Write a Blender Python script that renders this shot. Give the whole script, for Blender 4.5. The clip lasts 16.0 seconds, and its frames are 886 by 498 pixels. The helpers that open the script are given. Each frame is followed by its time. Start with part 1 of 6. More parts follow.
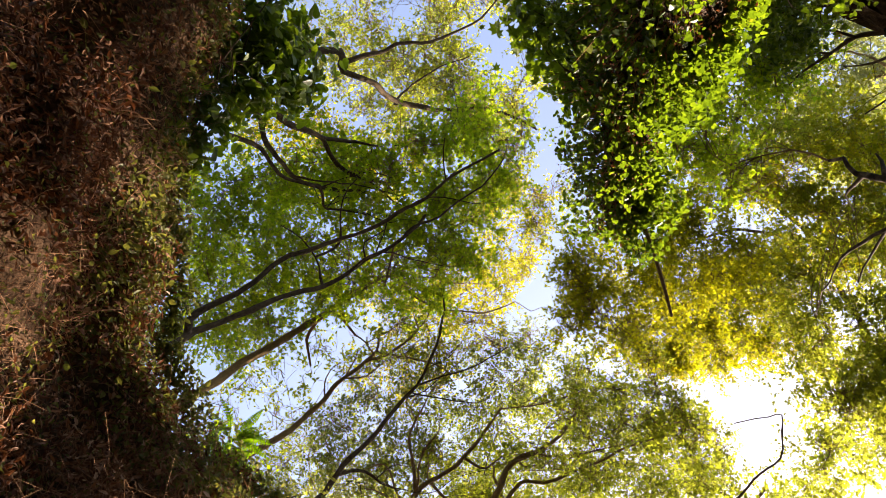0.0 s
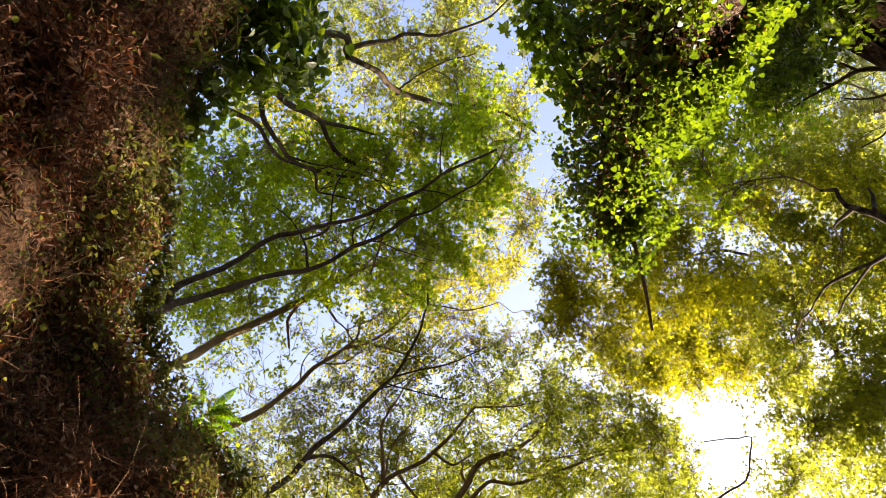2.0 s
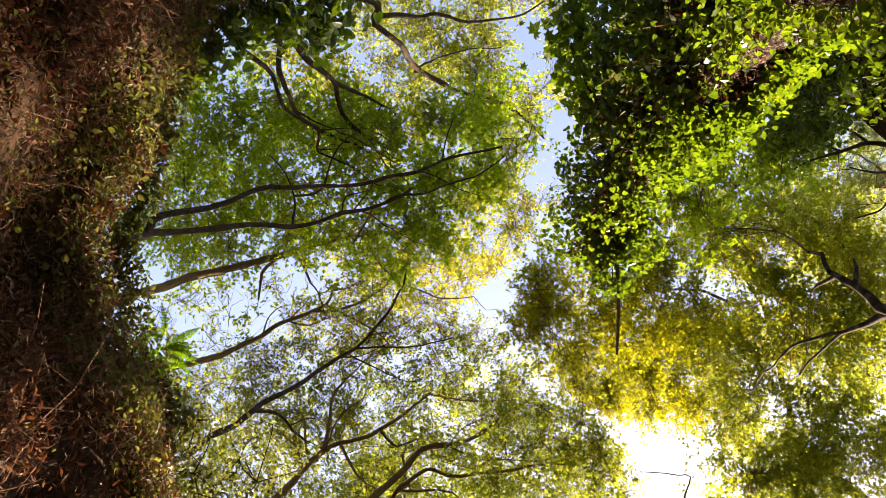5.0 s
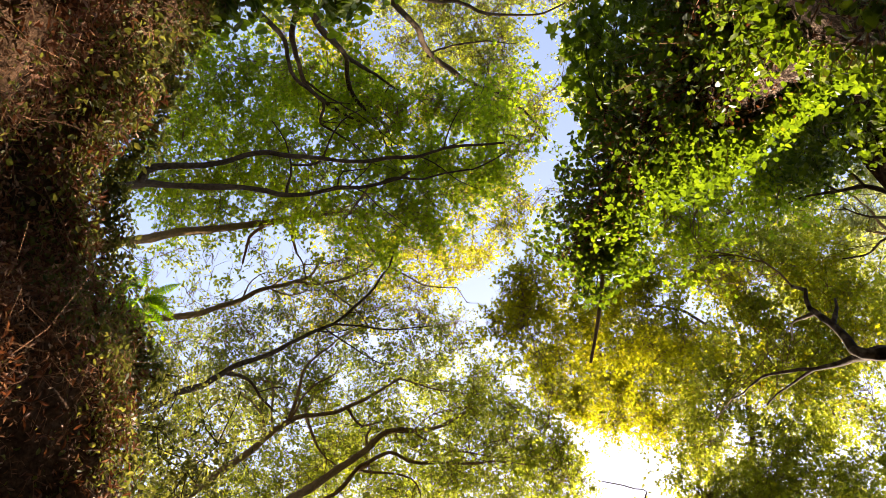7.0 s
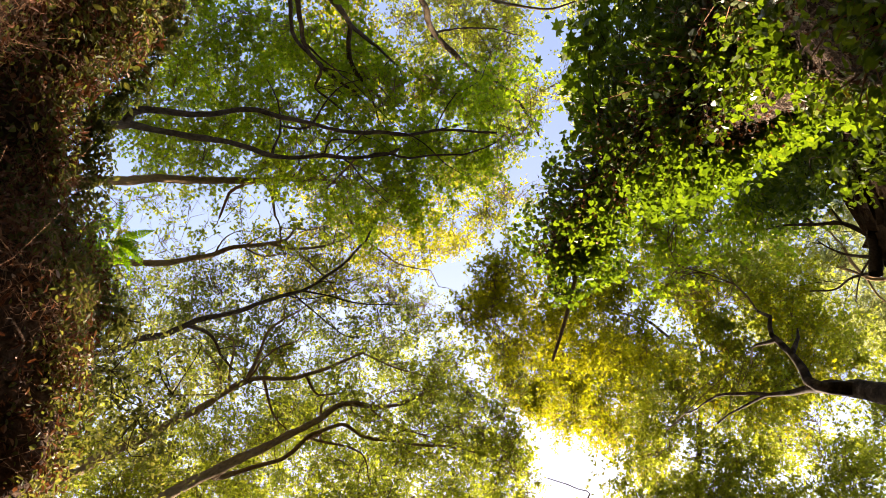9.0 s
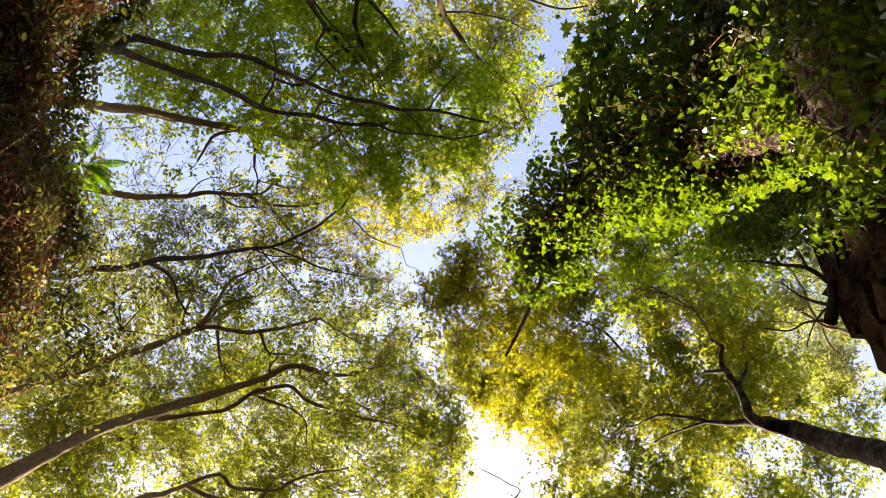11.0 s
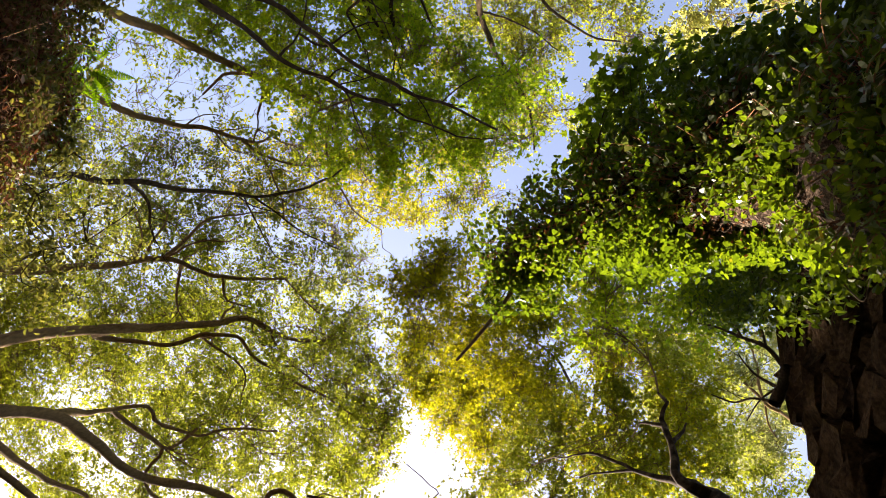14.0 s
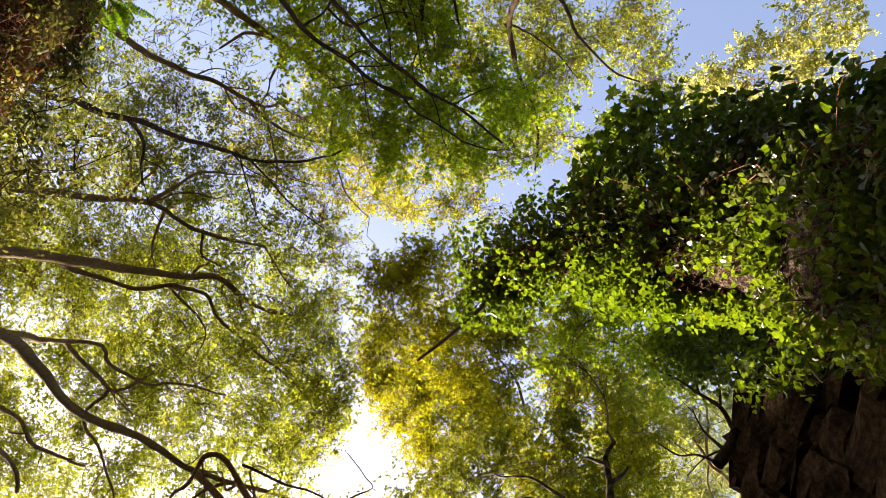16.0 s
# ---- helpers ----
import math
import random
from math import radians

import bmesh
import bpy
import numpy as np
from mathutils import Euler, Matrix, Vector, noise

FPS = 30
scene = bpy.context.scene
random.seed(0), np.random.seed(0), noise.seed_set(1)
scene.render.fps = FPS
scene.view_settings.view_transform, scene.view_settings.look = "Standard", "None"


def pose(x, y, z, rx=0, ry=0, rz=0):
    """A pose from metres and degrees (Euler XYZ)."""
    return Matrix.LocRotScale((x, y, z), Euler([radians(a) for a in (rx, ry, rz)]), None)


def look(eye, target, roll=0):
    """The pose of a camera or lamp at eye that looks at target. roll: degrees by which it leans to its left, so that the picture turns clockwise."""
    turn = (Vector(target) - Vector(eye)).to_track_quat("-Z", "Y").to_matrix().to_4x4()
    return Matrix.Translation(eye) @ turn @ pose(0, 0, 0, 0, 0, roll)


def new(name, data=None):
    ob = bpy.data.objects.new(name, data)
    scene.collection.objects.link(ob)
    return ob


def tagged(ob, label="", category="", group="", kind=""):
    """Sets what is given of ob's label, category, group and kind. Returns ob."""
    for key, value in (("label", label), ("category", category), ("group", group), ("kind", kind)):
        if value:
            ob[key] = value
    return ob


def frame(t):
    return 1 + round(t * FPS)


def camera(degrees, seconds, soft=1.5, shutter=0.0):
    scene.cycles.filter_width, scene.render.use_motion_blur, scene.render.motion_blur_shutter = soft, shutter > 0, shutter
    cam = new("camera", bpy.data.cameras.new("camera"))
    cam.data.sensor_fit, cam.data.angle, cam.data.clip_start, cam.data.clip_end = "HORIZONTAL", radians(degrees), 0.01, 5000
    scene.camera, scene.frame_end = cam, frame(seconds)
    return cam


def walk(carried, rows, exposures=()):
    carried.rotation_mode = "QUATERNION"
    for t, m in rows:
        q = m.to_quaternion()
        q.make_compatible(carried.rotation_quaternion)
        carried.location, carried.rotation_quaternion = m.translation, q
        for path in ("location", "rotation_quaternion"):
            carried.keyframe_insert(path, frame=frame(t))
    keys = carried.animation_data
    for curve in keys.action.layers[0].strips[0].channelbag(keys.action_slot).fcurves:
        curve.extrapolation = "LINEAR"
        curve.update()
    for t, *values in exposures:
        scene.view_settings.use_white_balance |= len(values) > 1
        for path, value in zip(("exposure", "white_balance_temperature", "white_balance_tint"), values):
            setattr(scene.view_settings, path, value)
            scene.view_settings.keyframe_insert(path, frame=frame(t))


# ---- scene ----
EYE = 1.6
cam = camera(62.2, 16.0, soft=0.8)
PATH = [
    (0.0, pose(0, 0, EYE, 173.515, -11.332, 28.391)),
    (0.5, pose(0, 0, EYE, 173.692, -11.247, 27.082)),
    (1.0, pose(0, 0, EYE, 173.845, -11.158, 25.798)),
    (1.5, pose(0, 0, EYE, 174.004, -11.064, 24.421)),
    (2.0, pose(0, 0, EYE, 174.146, -10.998, 23.035)),
    (2.5, pose(0, 0, EYE, 174.300, -10.952, 21.518)),
    (3.0, pose(0, 0, EYE, 174.460, -10.931, 19.823)),
    (3.5, pose(0, 0, EYE, 174.684, -10.933, 17.795)),
    (4.0, pose(0, 0, EYE, 174.882, -10.921, 15.619)),
    (6.5, pose(0, 0, EYE, 175.762, -10.736, 5.236)),
    (7.0, pose(0, 0, EYE, 175.792, -10.612, 3.626)),
    (7.5, pose(0, 0, EYE, 175.802, -10.460, 1.847)),
    (8.0, pose(0, 0, EYE, 175.803, -10.197, -0.002)),
    (8.5, pose(0, 0, EYE, 175.812, -9.865, -1.903)),
    (9.0, pose(0, 0, EYE, 175.777, -9.409, -4.062)),
    (11.5, pose(0, 0, EYE, 175.928, -7.674, -16.166)),
    (12.0, pose(0, 0, EYE, 176.078, -7.482, -18.591)),
    (12.5, pose(0, 0, EYE, 176.334, -7.346, -20.847)),
    (13.0, pose(0, 0, EYE, 176.655, -7.256, -23.153)),
    (13.5, pose(0, 0, EYE, 176.977, -7.193, -25.442)),
    (14.0, pose(0, 0, EYE, 177.290, -7.065, -27.945)),
    (14.5, pose(0, 0, EYE, 177.646, -6.910, -30.546)),
    (15.0, pose(0, 0, EYE, 178.002, -6.689, -33.319)),
    (15.5, pose(0, 0, EYE, 178.304, -6.366, -36.305)),
    (16.0, pose(0, 0, EYE, 178.744, -6.139, -39.537)),
]
walk(cam, PATH, [(0.0, 2.69, 7500, 20), (3.0, 2.76, 7600, 20), (8.0, 2.70, 7550, 20), (16.0, 2.47, 7450, 20)])

# ---- sky and sun ----
SUN_ELEV, SUN_AZ = 36.5, 86.0
world = bpy.data.worlds.new("sky")
scene.world = world
world.use_nodes = True
wn = world.node_tree.nodes
sky = wn.new("ShaderNodeTexSky")
sky.sky_type = "NISHITA"
sky.sun_disc = False
sky.sun_elevation = radians(SUN_ELEV)
sky.sun_rotation = radians(90 - SUN_AZ)
sky.air_density, sky.dust_density, sky.ozone_density = 1.0, 2.4, 1.2
wn["Background"].inputs["Strength"].default_value = 0.087
world.node_tree.links.new(sky.outputs["Color"], wn["Background"].inputs["Color"])
sun = new("sun", bpy.data.lights.new("sun", "SUN"))
sun.data.energy, sun.data.angle, sun.data.color = 4.2, radians(0.53), (1.0, 0.93, 0.8)
sun_dir = Vector((math.cos(radians(SUN_ELEV)) * math.cos(radians(SUN_AZ)), math.cos(radians(SUN_ELEV)) * math.sin(radians(SUN_AZ)), math.sin(radians(SUN_ELEV))))
sun.matrix_world = look(sun_dir * 60, (0, 0, 0))

# ---- materials ----


def nodes_of(name):
    m = bpy.data.materials.new(name)
    m.use_nodes = True
    return m, m.node_tree.nodes, m.node_tree.links


def ramp_of(n, stops):
    r = n.new("ShaderNodeValToRGB")
    el = r.color_ramp.elements
    while len(el) < len(stops):
        el.new(0.5)
    for e, (p, c) in zip(el, stops):
        e.position, e.color = p, (*c, 1)
    return r


def leaf_material(name, stops, pass_light=0.5, rough=0.45, glow_tint=(1.05, 1.03, 0.62), spec=0.2):
    """Thin leaves: each leaf takes its own tone, light passes through the blade."""
    m, n, l = nodes_of(name)
    geo, noi = n.new("ShaderNodeNewGeometry"), n.new("ShaderNodeTexNoise")
    noi.inputs["Scale"].default_value, noi.inputs["Detail"].default_value = 0.9, 3
    mixv = n.new("ShaderNodeMath")
    mixv.operation = "MULTIPLY_ADD"
    l.new(noi.outputs["Fac"], mixv.inputs[0])
    mixv.inputs[1].default_value = 0.7
    half = n.new("ShaderNodeMath")
    half.operation = "MULTIPLY_ADD"
    half.inputs[1].default_value, half.inputs[2].default_value = 0.62, -0.16
    l.new(geo.outputs["Random Per Island"], half.inputs[0])
    l.new(half.outputs[0], mixv.inputs[2])
    r = ramp_of(n, stops)
    l.new(mixv.outputs[0], r.inputs["Fac"])
    vein = n.new("ShaderNodeTexNoise")
    vein.inputs["Scale"].default_value, vein.inputs["Detail"].default_value = 60, 2
    shade = n.new("ShaderNodeMix")
    shade.data_type, shade.blend_type = "RGBA", "MULTIPLY"
    shade.inputs["Factor"].default_value = 0.35
    l.new(r.outputs["Color"], shade.inputs["A"])
    vr = ramp_of(n, [(0.3, (0.55, 0.55, 0.5)), (0.7, (1, 1, 1))])
    l.new(vein.outputs["Fac"], vr.inputs["Fac"])
    l.new(vr.outputs["Color"], shade.inputs["B"])
    p = n["Principled BSDF"]
    p.inputs["Roughness"].default_value = rough
    p.inputs["Specular IOR Level"].default_value = spec
    l.new(shade.outputs["Result"], p.inputs["Base Color"])
    tr = n.new("ShaderNodeBsdfTranslucent")
    tint = n.new("ShaderNodeMix")
    tint.data_type, tint.blend_type = "RGBA", "MULTIPLY"
    tint.inputs["Factor"].default_value = 1.0
    tint.inputs["B"].default_value = (*[2.5 * v for v in glow_tint], 1)
    l.new(shade.outputs["Result"], tint.inputs["A"])
    l.new(tint.outputs["Result"], tr.inputs["Color"])
    mx = n.new("ShaderNodeMixShader")
    mx.inputs["Fac"].default_value = pass_light
    l.new(p.outputs["BSDF"], mx.inputs[1])
    l.new(tr.outputs["BSDF"], mx.inputs[2])
    l.new(mx.outputs["Shader"], n["Material Output"].inputs["Surface"])
    return m


def rough_material(name, stops, scale=6.0, bump=0.6, rough=0.85, fine=40.0, stretch=(1, 1, 1), distance=0.02):
    """Bark, stone or soil: tone at two scales with relief."""
    m, n, l = nodes_of(name)
    tc, mp = n.new("ShaderNodeTexCoord"), n.new("ShaderNodeMapping")
    mp.inputs["Scale"].default_value = stretch
    l.new(tc.outputs["Object"], mp.inputs["Vector"])
    a, b = n.new("ShaderNodeTexNoise"), n.new("ShaderNodeTexNoise")
    for t, s in ((a, scale), (b, fine)):
        t.inputs["Scale"].default_value, t.inputs["Detail"].default_value, t.inputs["Roughness"].default_value = s, 5, 0.62
        l.new(mp.outputs["Vector"], t.inputs["Vector"])
    mul = n.new("ShaderNodeMath")
    mul.operation = "MULTIPLY_ADD"
    mul.inputs[1].default_value = 0.55
    l.new(b.outputs["Fac"], mul.inputs[0])
    sc = n.new("ShaderNodeMath")
    sc.operation = "MULTIPLY"
    sc.inputs[1].default_value = 0.5
    l.new(a.outputs["Fac"], sc.inputs[0])
    l.new(sc.outputs[0], mul.inputs[2])
    r = ramp_of(n, stops)
    l.new(mul.outputs[0], r.inputs["Fac"])
    p = n["Principled BSDF"]
    l.new(r.outputs["Color"], p.inputs["Base Color"])
    p.inputs["Roughness"].default_value = rough
    p.inputs["Specular IOR Level"].default_value = 0.03
    bp = n.new("ShaderNodeBump")
    bp.inputs["Strength"].default_value, bp.inputs["Distance"].default_value = bump, distance
    l.new(mul.outputs[0], bp.inputs["Height"])
    l.new(bp.outputs["Normal"], p.inputs["Normal"])
    return m


LEAF_DARK = leaf_material("dark_green_leaf", [(0.1, (0.070, 0.118, 0.011)), (0.5, (0.128, 0.184, 0.017)), (0.9, (0.212, 0.238, 0.026))], 0.69, 0.45, (1.02, 1.04, 0.34))
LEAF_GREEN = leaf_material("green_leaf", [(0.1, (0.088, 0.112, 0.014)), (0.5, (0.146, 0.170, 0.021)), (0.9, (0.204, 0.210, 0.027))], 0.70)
LEAF_YELLOW = leaf_material("yellowing_leaf", [(0.1, (0.100, 0.126, 0.012)), (0.45, (0.150, 0.164, 0.014)), (0.75, (0.196, 0.180, 0.014)), (0.95, (0.214, 0.165, 0.016))], 0.58, 0.45, (1.04, 1.0, 0.35))
LEAF_OLIVE = leaf_material("olive_leaf", [(0.1, (0.118, 0.130, 0.014)), (0.5, (0.185, 0.188, 0.018)), (0.9, (0.245, 0.222, 0.024))], 0.78, 0.45, (1.02, 1.02, 0.35))
# Darker, duller copy of the green leaf: crown shade put into its colour.
LEAF_SHADED = leaf_material("shaded_green_leaf", [(0.1, (0.050, 0.066, 0.014)), (0.5, (0.094, 0.116, 0.022)), (0.9, (0.150, 0.162, 0.028))], 0.55)
LEAF_LIME = leaf_material("yellow_green_leaf", [(0.1, (0.115, 0.135, 0.014)), (0.5, (0.165, 0.172, 0.018)), (0.95, (0.205, 0.186, 0.018))], 0.64, 0.45, (1.06, 1.0, 0.35))
# Paler, glossier copy of the ivy leaf: sky glints and lit edges painted in.
LEAF_GLINT = leaf_material("glinting_ivy_leaf", [(0.1, (0.070, 0.090, 0.036)), (0.6, (0.125, 0.148, 0.062)), (0.95, (0.20, 0.205, 0.10))], 0.22, 0.32, (0.9, 1.0, 0.4), 0.5)
LEAF_IVY = leaf_material("ivy_leaf", [(0.1, (0.026, 0.042, 0.008)), (0.5, (0.060, 0.090, 0.014)), (0.90, (0.108, 0.140, 0.022)), (1.0, (0.22, 0.09, 0.03))], 0.42, 0.45, (0.98, 1.06, 0.25), 0.25)
LEAF_GOLD = leaf_material("pale_gold_leaf", [(0.1, (0.19, 0.20, 0.08)), (0.9, (0.31, 0.31, 0.12))], 0.5, 0.6)
LEAF_PALE = leaf_material("pale_far_leaf", [(0.1, (0.12, 0.15, 0.07)), (0.9, (0.24, 0.25, 0.10))], 0.4, 0.6)
LEAF_DRY = leaf_material("dry_leaf", [(0.1, (0.044, 0.019, 0.010)), (0.45, (0.140, 0.058, 0.029)), (0.75, (0.270, 0.126, 0.064)), (0.95, (0.50, 0.36, 0.24))], 0.2, 0.7, (0.4, 0.28, 0.18))
LEAF_FERN = leaf_material("fern_leaf", [(0.1, (0.07, 0.11, 0.010)), (0.9, (0.16, 0.20, 0.015))], 0.55, 0.5, (0.8, 1.1, 0.3))
LEAF_BANK = leaf_material("bank_leaf", [(0.1, (0.036, 0.042, 0.012)), (0.5, (0.088, 0.092, 0.022)), (0.9, (0.142, 0.132, 0.036))], 0.34, 0.6)
BARK_DARK = rough_material("dark_bark", [(0.35, (0.022, 0.015, 0.010)), (0.65, (0.085, 0.062, 0.040))], 5, 0.7, 0.9, 45, (1, 1, 0.3))
BARK_BROWN = rough_material("brown_bark", [(0.35, (0.085, 0.056, 0.028)), (0.65, (0.205, 0.138, 0.070))], 4, 0.7, 0.9, 40, (1, 1, 0.3))
BARK_PLANE = rough_material("plane_bark", [(0.40, (0.018, 0.012, 0.007)), (0.54, (0.055, 0.038, 0.024)), (0.72, (0.17, 0.13, 0.088))], 9, 0.5, 0.8, 14)
BARK_IVY = rough_material("pale_rough_bark", [(0.40, (0.014, 0.009, 0.006)), (0.52, (0.042, 0.027, 0.018)), (0.66, (0.25, 0.18, 0.13))], 24, 1.0, 0.9, 90, (1, 1, 0.8), 0.05)
STEM_DRY = rough_material("dry_stem", [(0.3, (0.13, 0.055, 0.027)), (0.7, (0.36, 0.20, 0.11))], 8, 0.3, 0.8, 60)
SOIL = rough_material("bank_soil", [(0.3, (0.022, 0.013, 0.008)), (0.5, (0.066, 0.038, 0.022)), (0.72, (0.150, 0.088, 0.053))], 3.5, 1.0, 0.95, 28, (1, 1, 1), 0.05)
STONE = rough_material("weathered_stone", [(0.34, (0.012, 0.007, 0.004)), (0.5, (0.034, 0.020, 0.0105)), (0.66, (0.085, 0.052, 0.027))], 4, 1.0, 0.9, 22, (1, 1, 1), 0.05)


def own_tone():
    """Each stone a little lighter or darker than the next, with grain that does not stretch over it."""
    n, l = STONE.node_tree.nodes, STONE.node_tree.links
    geo, info = n.new("ShaderNodeNewGeometry"), n.new("ShaderNodeObjectInfo")
    l.new(geo.outputs["Position"], n["Mapping"].inputs["Vector"])
    tone, mul = ramp_of(n, [(0.0, (0.65, 0.62, 0.6)), (1.0, (1.15, 1.12, 1.05))]), n.new("ShaderNodeMix")
    l.new(info.outputs["Random"], tone.inputs["Fac"])
    mul.data_type, mul.blend_type = "RGBA", "MULTIPLY"
    mul.inputs["Factor"].default_value = 1.0
    l.new(n["Color Ramp"].outputs["Color"], mul.inputs["A"])
    l.new(tone.outputs["Color"], mul.inputs["B"])
    l.new(mul.outputs["Result"], n["Principled BSDF"].inputs["Base Color"])


own_tone()
MORTAR = rough_material("dark_mortar", [(0.3, (0.008, 0.005, 0.004)), (0.7, (0.030, 0.019, 0.012))], 9, 0.9, 0.95, 50)
# For the added slopes out of view that block low sun.
SHADING_SLOPE = rough_material("shading_slope", [(0.3, (0.012, 0.014, 0.006)), (0.5, (0.035, 0.042, 0.014)), (0.7, (0.075, 0.070, 0.030))], 0.8, 1.0, 0.95, 6, (1, 1, 1), 0.3)
PATH_SOIL = rough_material("path_soil", [(0.3, (0.02, 0.014, 0.009)), (0.7, (0.06, 0.042, 0.026))], 2.0, 0.7, 0.95, 30)

# ---- shapes ----
rng = np.random.default_rng(7)


def mesh_part(name, me, parent=None, label="", kind=""):
    ob = new(name, me)
    ob.parent = parent
    return tagged(ob, label, "", "", kind)


def thing(name, at, label, category, group="", kind=""):
    ob = new(name)
    ob.empty_display_size = 0.1
    ob.location = at
    return tagged(ob, label, category, group, kind)


def part(name, bm, material, parent, label=""):
    me = bpy.data.meshes.new(name)
    bm.to_mesh(me)
    bm.free()
    me.materials.append(material)
    return mesh_part(name, me, parent, label)


def spline(points, step):
    """A smooth run of (x, y, z, radius) through the given ones."""
    p = np.array(points, float)
    if len(p) == 2:
        k = max(2, int(np.linalg.norm(p[1, :3] - p[0, :3]) / step) + 1)
        return p[0] + (p[1] - p[0]) * np.linspace(0, 1, k)[:, None]
    q = np.vstack([2 * p[0] - p[1], p, 2 * p[-1] - p[-2]])
    out = []
    for i in range(1, len(q) - 2):
        k = max(2, int(np.linalg.norm(q[i + 1, :3] - q[i, :3]) / step) + 1)
        s = np.linspace(0, 1, k, endpoint=i == len(q) - 3)[:, None]
        a, b, c, d = q[i - 1], q[i], q[i + 1], q[i + 2]
        out.append(0.5 * (2 * b + (c - a) * s + (2 * a - 5 * b + 4 * c - d) * s ** 2 + (3 * b - a - 3 * c + d) * s ** 3))
    r = np.vstack(out)
    r[:, 3] = np.maximum(r[:, 3], 0.0015)
    return r


class Tubes:
    """Round tapered rods gathered into one mesh."""

    def __init__(self):
        self.v, self.f, self.n = [], [], 0

    def add(self, run, sides=6, wobble=0.0):
        p, r = run[:, :3], run[:, 3]
        d = np.gradient(p, axis=0)
        d /= np.linalg.norm(d, axis=1)[:, None] + 1e-9
        u = np.empty_like(d)
        side = np.cross(d[0], (1.0, 0, 0) if abs(d[0, 2]) > 0.7 else (0, 0, 1.0))
        for k in range(len(d)):
            side = side - d[k] * (side @ d[k])
            side = side / (math.sqrt(side @ side) + 1e-9)
            u[k] = side
        w = np.cross(d, u)
        a = np.linspace(0, 2 * np.pi, sides, endpoint=False)
        rr = r[:, None] * (1 + wobble * rng.normal(size=(len(p), sides)))
        ring = p[:, None] + rr[..., None] * (np.cos(a)[None, :, None] * u[:, None] + np.sin(a)[None, :, None] * w[:, None])
        self.v.append(ring.reshape(-1, 3))
        i = np.arange(len(p) - 1)[:, None] * sides + np.arange(sides)[None]
        j = np.arange(len(p) - 1)[:, None] * sides + (np.arange(sides)[None] + 1) % sides
        self.f.append((np.stack([i, j, j + sides, i + sides], -1) + self.n).reshape(-1, 4))
        self.n += len(p) * sides
        return self

    def mesh(self, name, material, origin=(0, 0, 0)):
        return quad_mesh(name, np.vstack(self.v) - np.array(origin), np.vstack(self.f), material, True)


def quad_mesh(name, v, f, material, smooth=False):
    """A mesh from arrays of corners and of faces with one number of corners."""
    me = bpy.data.meshes.new(name)
    k = f.shape[1]
    me.vertices.add(len(v))
    me.vertices.foreach_set("co", np.ascontiguousarray(v, np.float32).ravel())
    me.loops.add(f.size)
    me.loops.foreach_set("vertex_index", np.ascontiguousarray(f, np.int32).ravel())
    me.polygons.add(len(f))
    me.polygons.foreach_set("loop_start", np.arange(0, f.size, k, dtype=np.int32))
    me.polygons.foreach_set("use_smooth", np.full(len(f), smooth))
    me.materials.append(material)
    me.update(calc_edges=True)
    me.validate()
    return me


# leaf outlines: (across, along, lift), and faces
OVAL = (np.array([(0, 0, 0), (-0.26, 0.30, 0.07), (-0.24, 0.62, 0.06), (0, 1, -0.06), (0.24, 0.62, 0.06), (0.26, 0.30, 0.07)]), np.array([(0, 3, 2, 1), (0, 5, 4, 3)]))
SLIM = (np.array([(0, 0, 0), (-0.13, 0.35, 0.03), (-0.10, 0.70, 0.02), (0, 1, -0.10), (0.10, 0.70, 0.02), (0.13, 0.35, 0.03)]), np.array([(0, 3, 2, 1), (0, 5, 4, 3)]))
LOBED = (np.array([(0, 0, 0), (0.16, 0.02, 0.02), (0.50, 0.16, -0.04), (0.30, 0.36, 0.03), (0.46, 0.72, -0.05), (0.17, 0.62, 0.03), (0, 1.05, -0.04),
                   (-0.17, 0.62, 0.03), (-0.46, 0.72, -0.05), (-0.30, 0.36, 0.03), (-0.50, 0.16, -0.04), (-0.16, 0.02, 0.02)]),
         np.array([(0, 1, 3, 5), (1, 2, 3, 3), (3, 4, 5, 5), (0, 5, 6, 7), (0, 7, 9, 11), (11, 9, 10, 10), (9, 7, 8, 8)]))
IVY = (np.array([(0, 0.06, 0), (0.16, -0.12, 0.05), (0.41, 0.0, 0.11), (0.47, 0.22, 0.10), (0.38, 0.46, 0.05), (0.24, 0.70, 0.04), (0, 0.96, -0.06),
                 (-0.24, 0.70, 0.04), (-0.38, 0.46, 0.05), (-0.47, 0.22, 0.10), (-0.41, 0.0, 0.11), (-0.16, -0.12, 0.05)]),
       np.array([(0, 1, 2, 3, 4, 5, 6), (0, 6, 7, 8, 9, 10, 11)]))
BLADE = (np.array([(0, 0, 0), (-0.29, 0.46, 0.07), (0, 1, -0.05), (0.29, 0.46, 0.07)]), np.array([(0, 2, 1, 1), (0, 3, 2, 2)]))
NEEDLE = (np.array([(0, 0, 0), (-0.15, 0.45, 0.03), (0, 1, -0.08), (0.15, 0.45, 0.03)]), np.array([(0, 2, 1, 1), (0, 3, 2, 2)]))
STAR = (np.array([(0, 0, 0), (0.50, 0.34, 0.06), (0.17, 0.46, 0.02), (0, 1.0, -0.08), (-0.17, 0.46, 0.02), (-0.50, 0.34, 0.06)]),
        np.array([(0, 1, 2, 2), (0, 2, 3, 3), (0, 3, 4, 4), (0, 4, 5, 5)]))


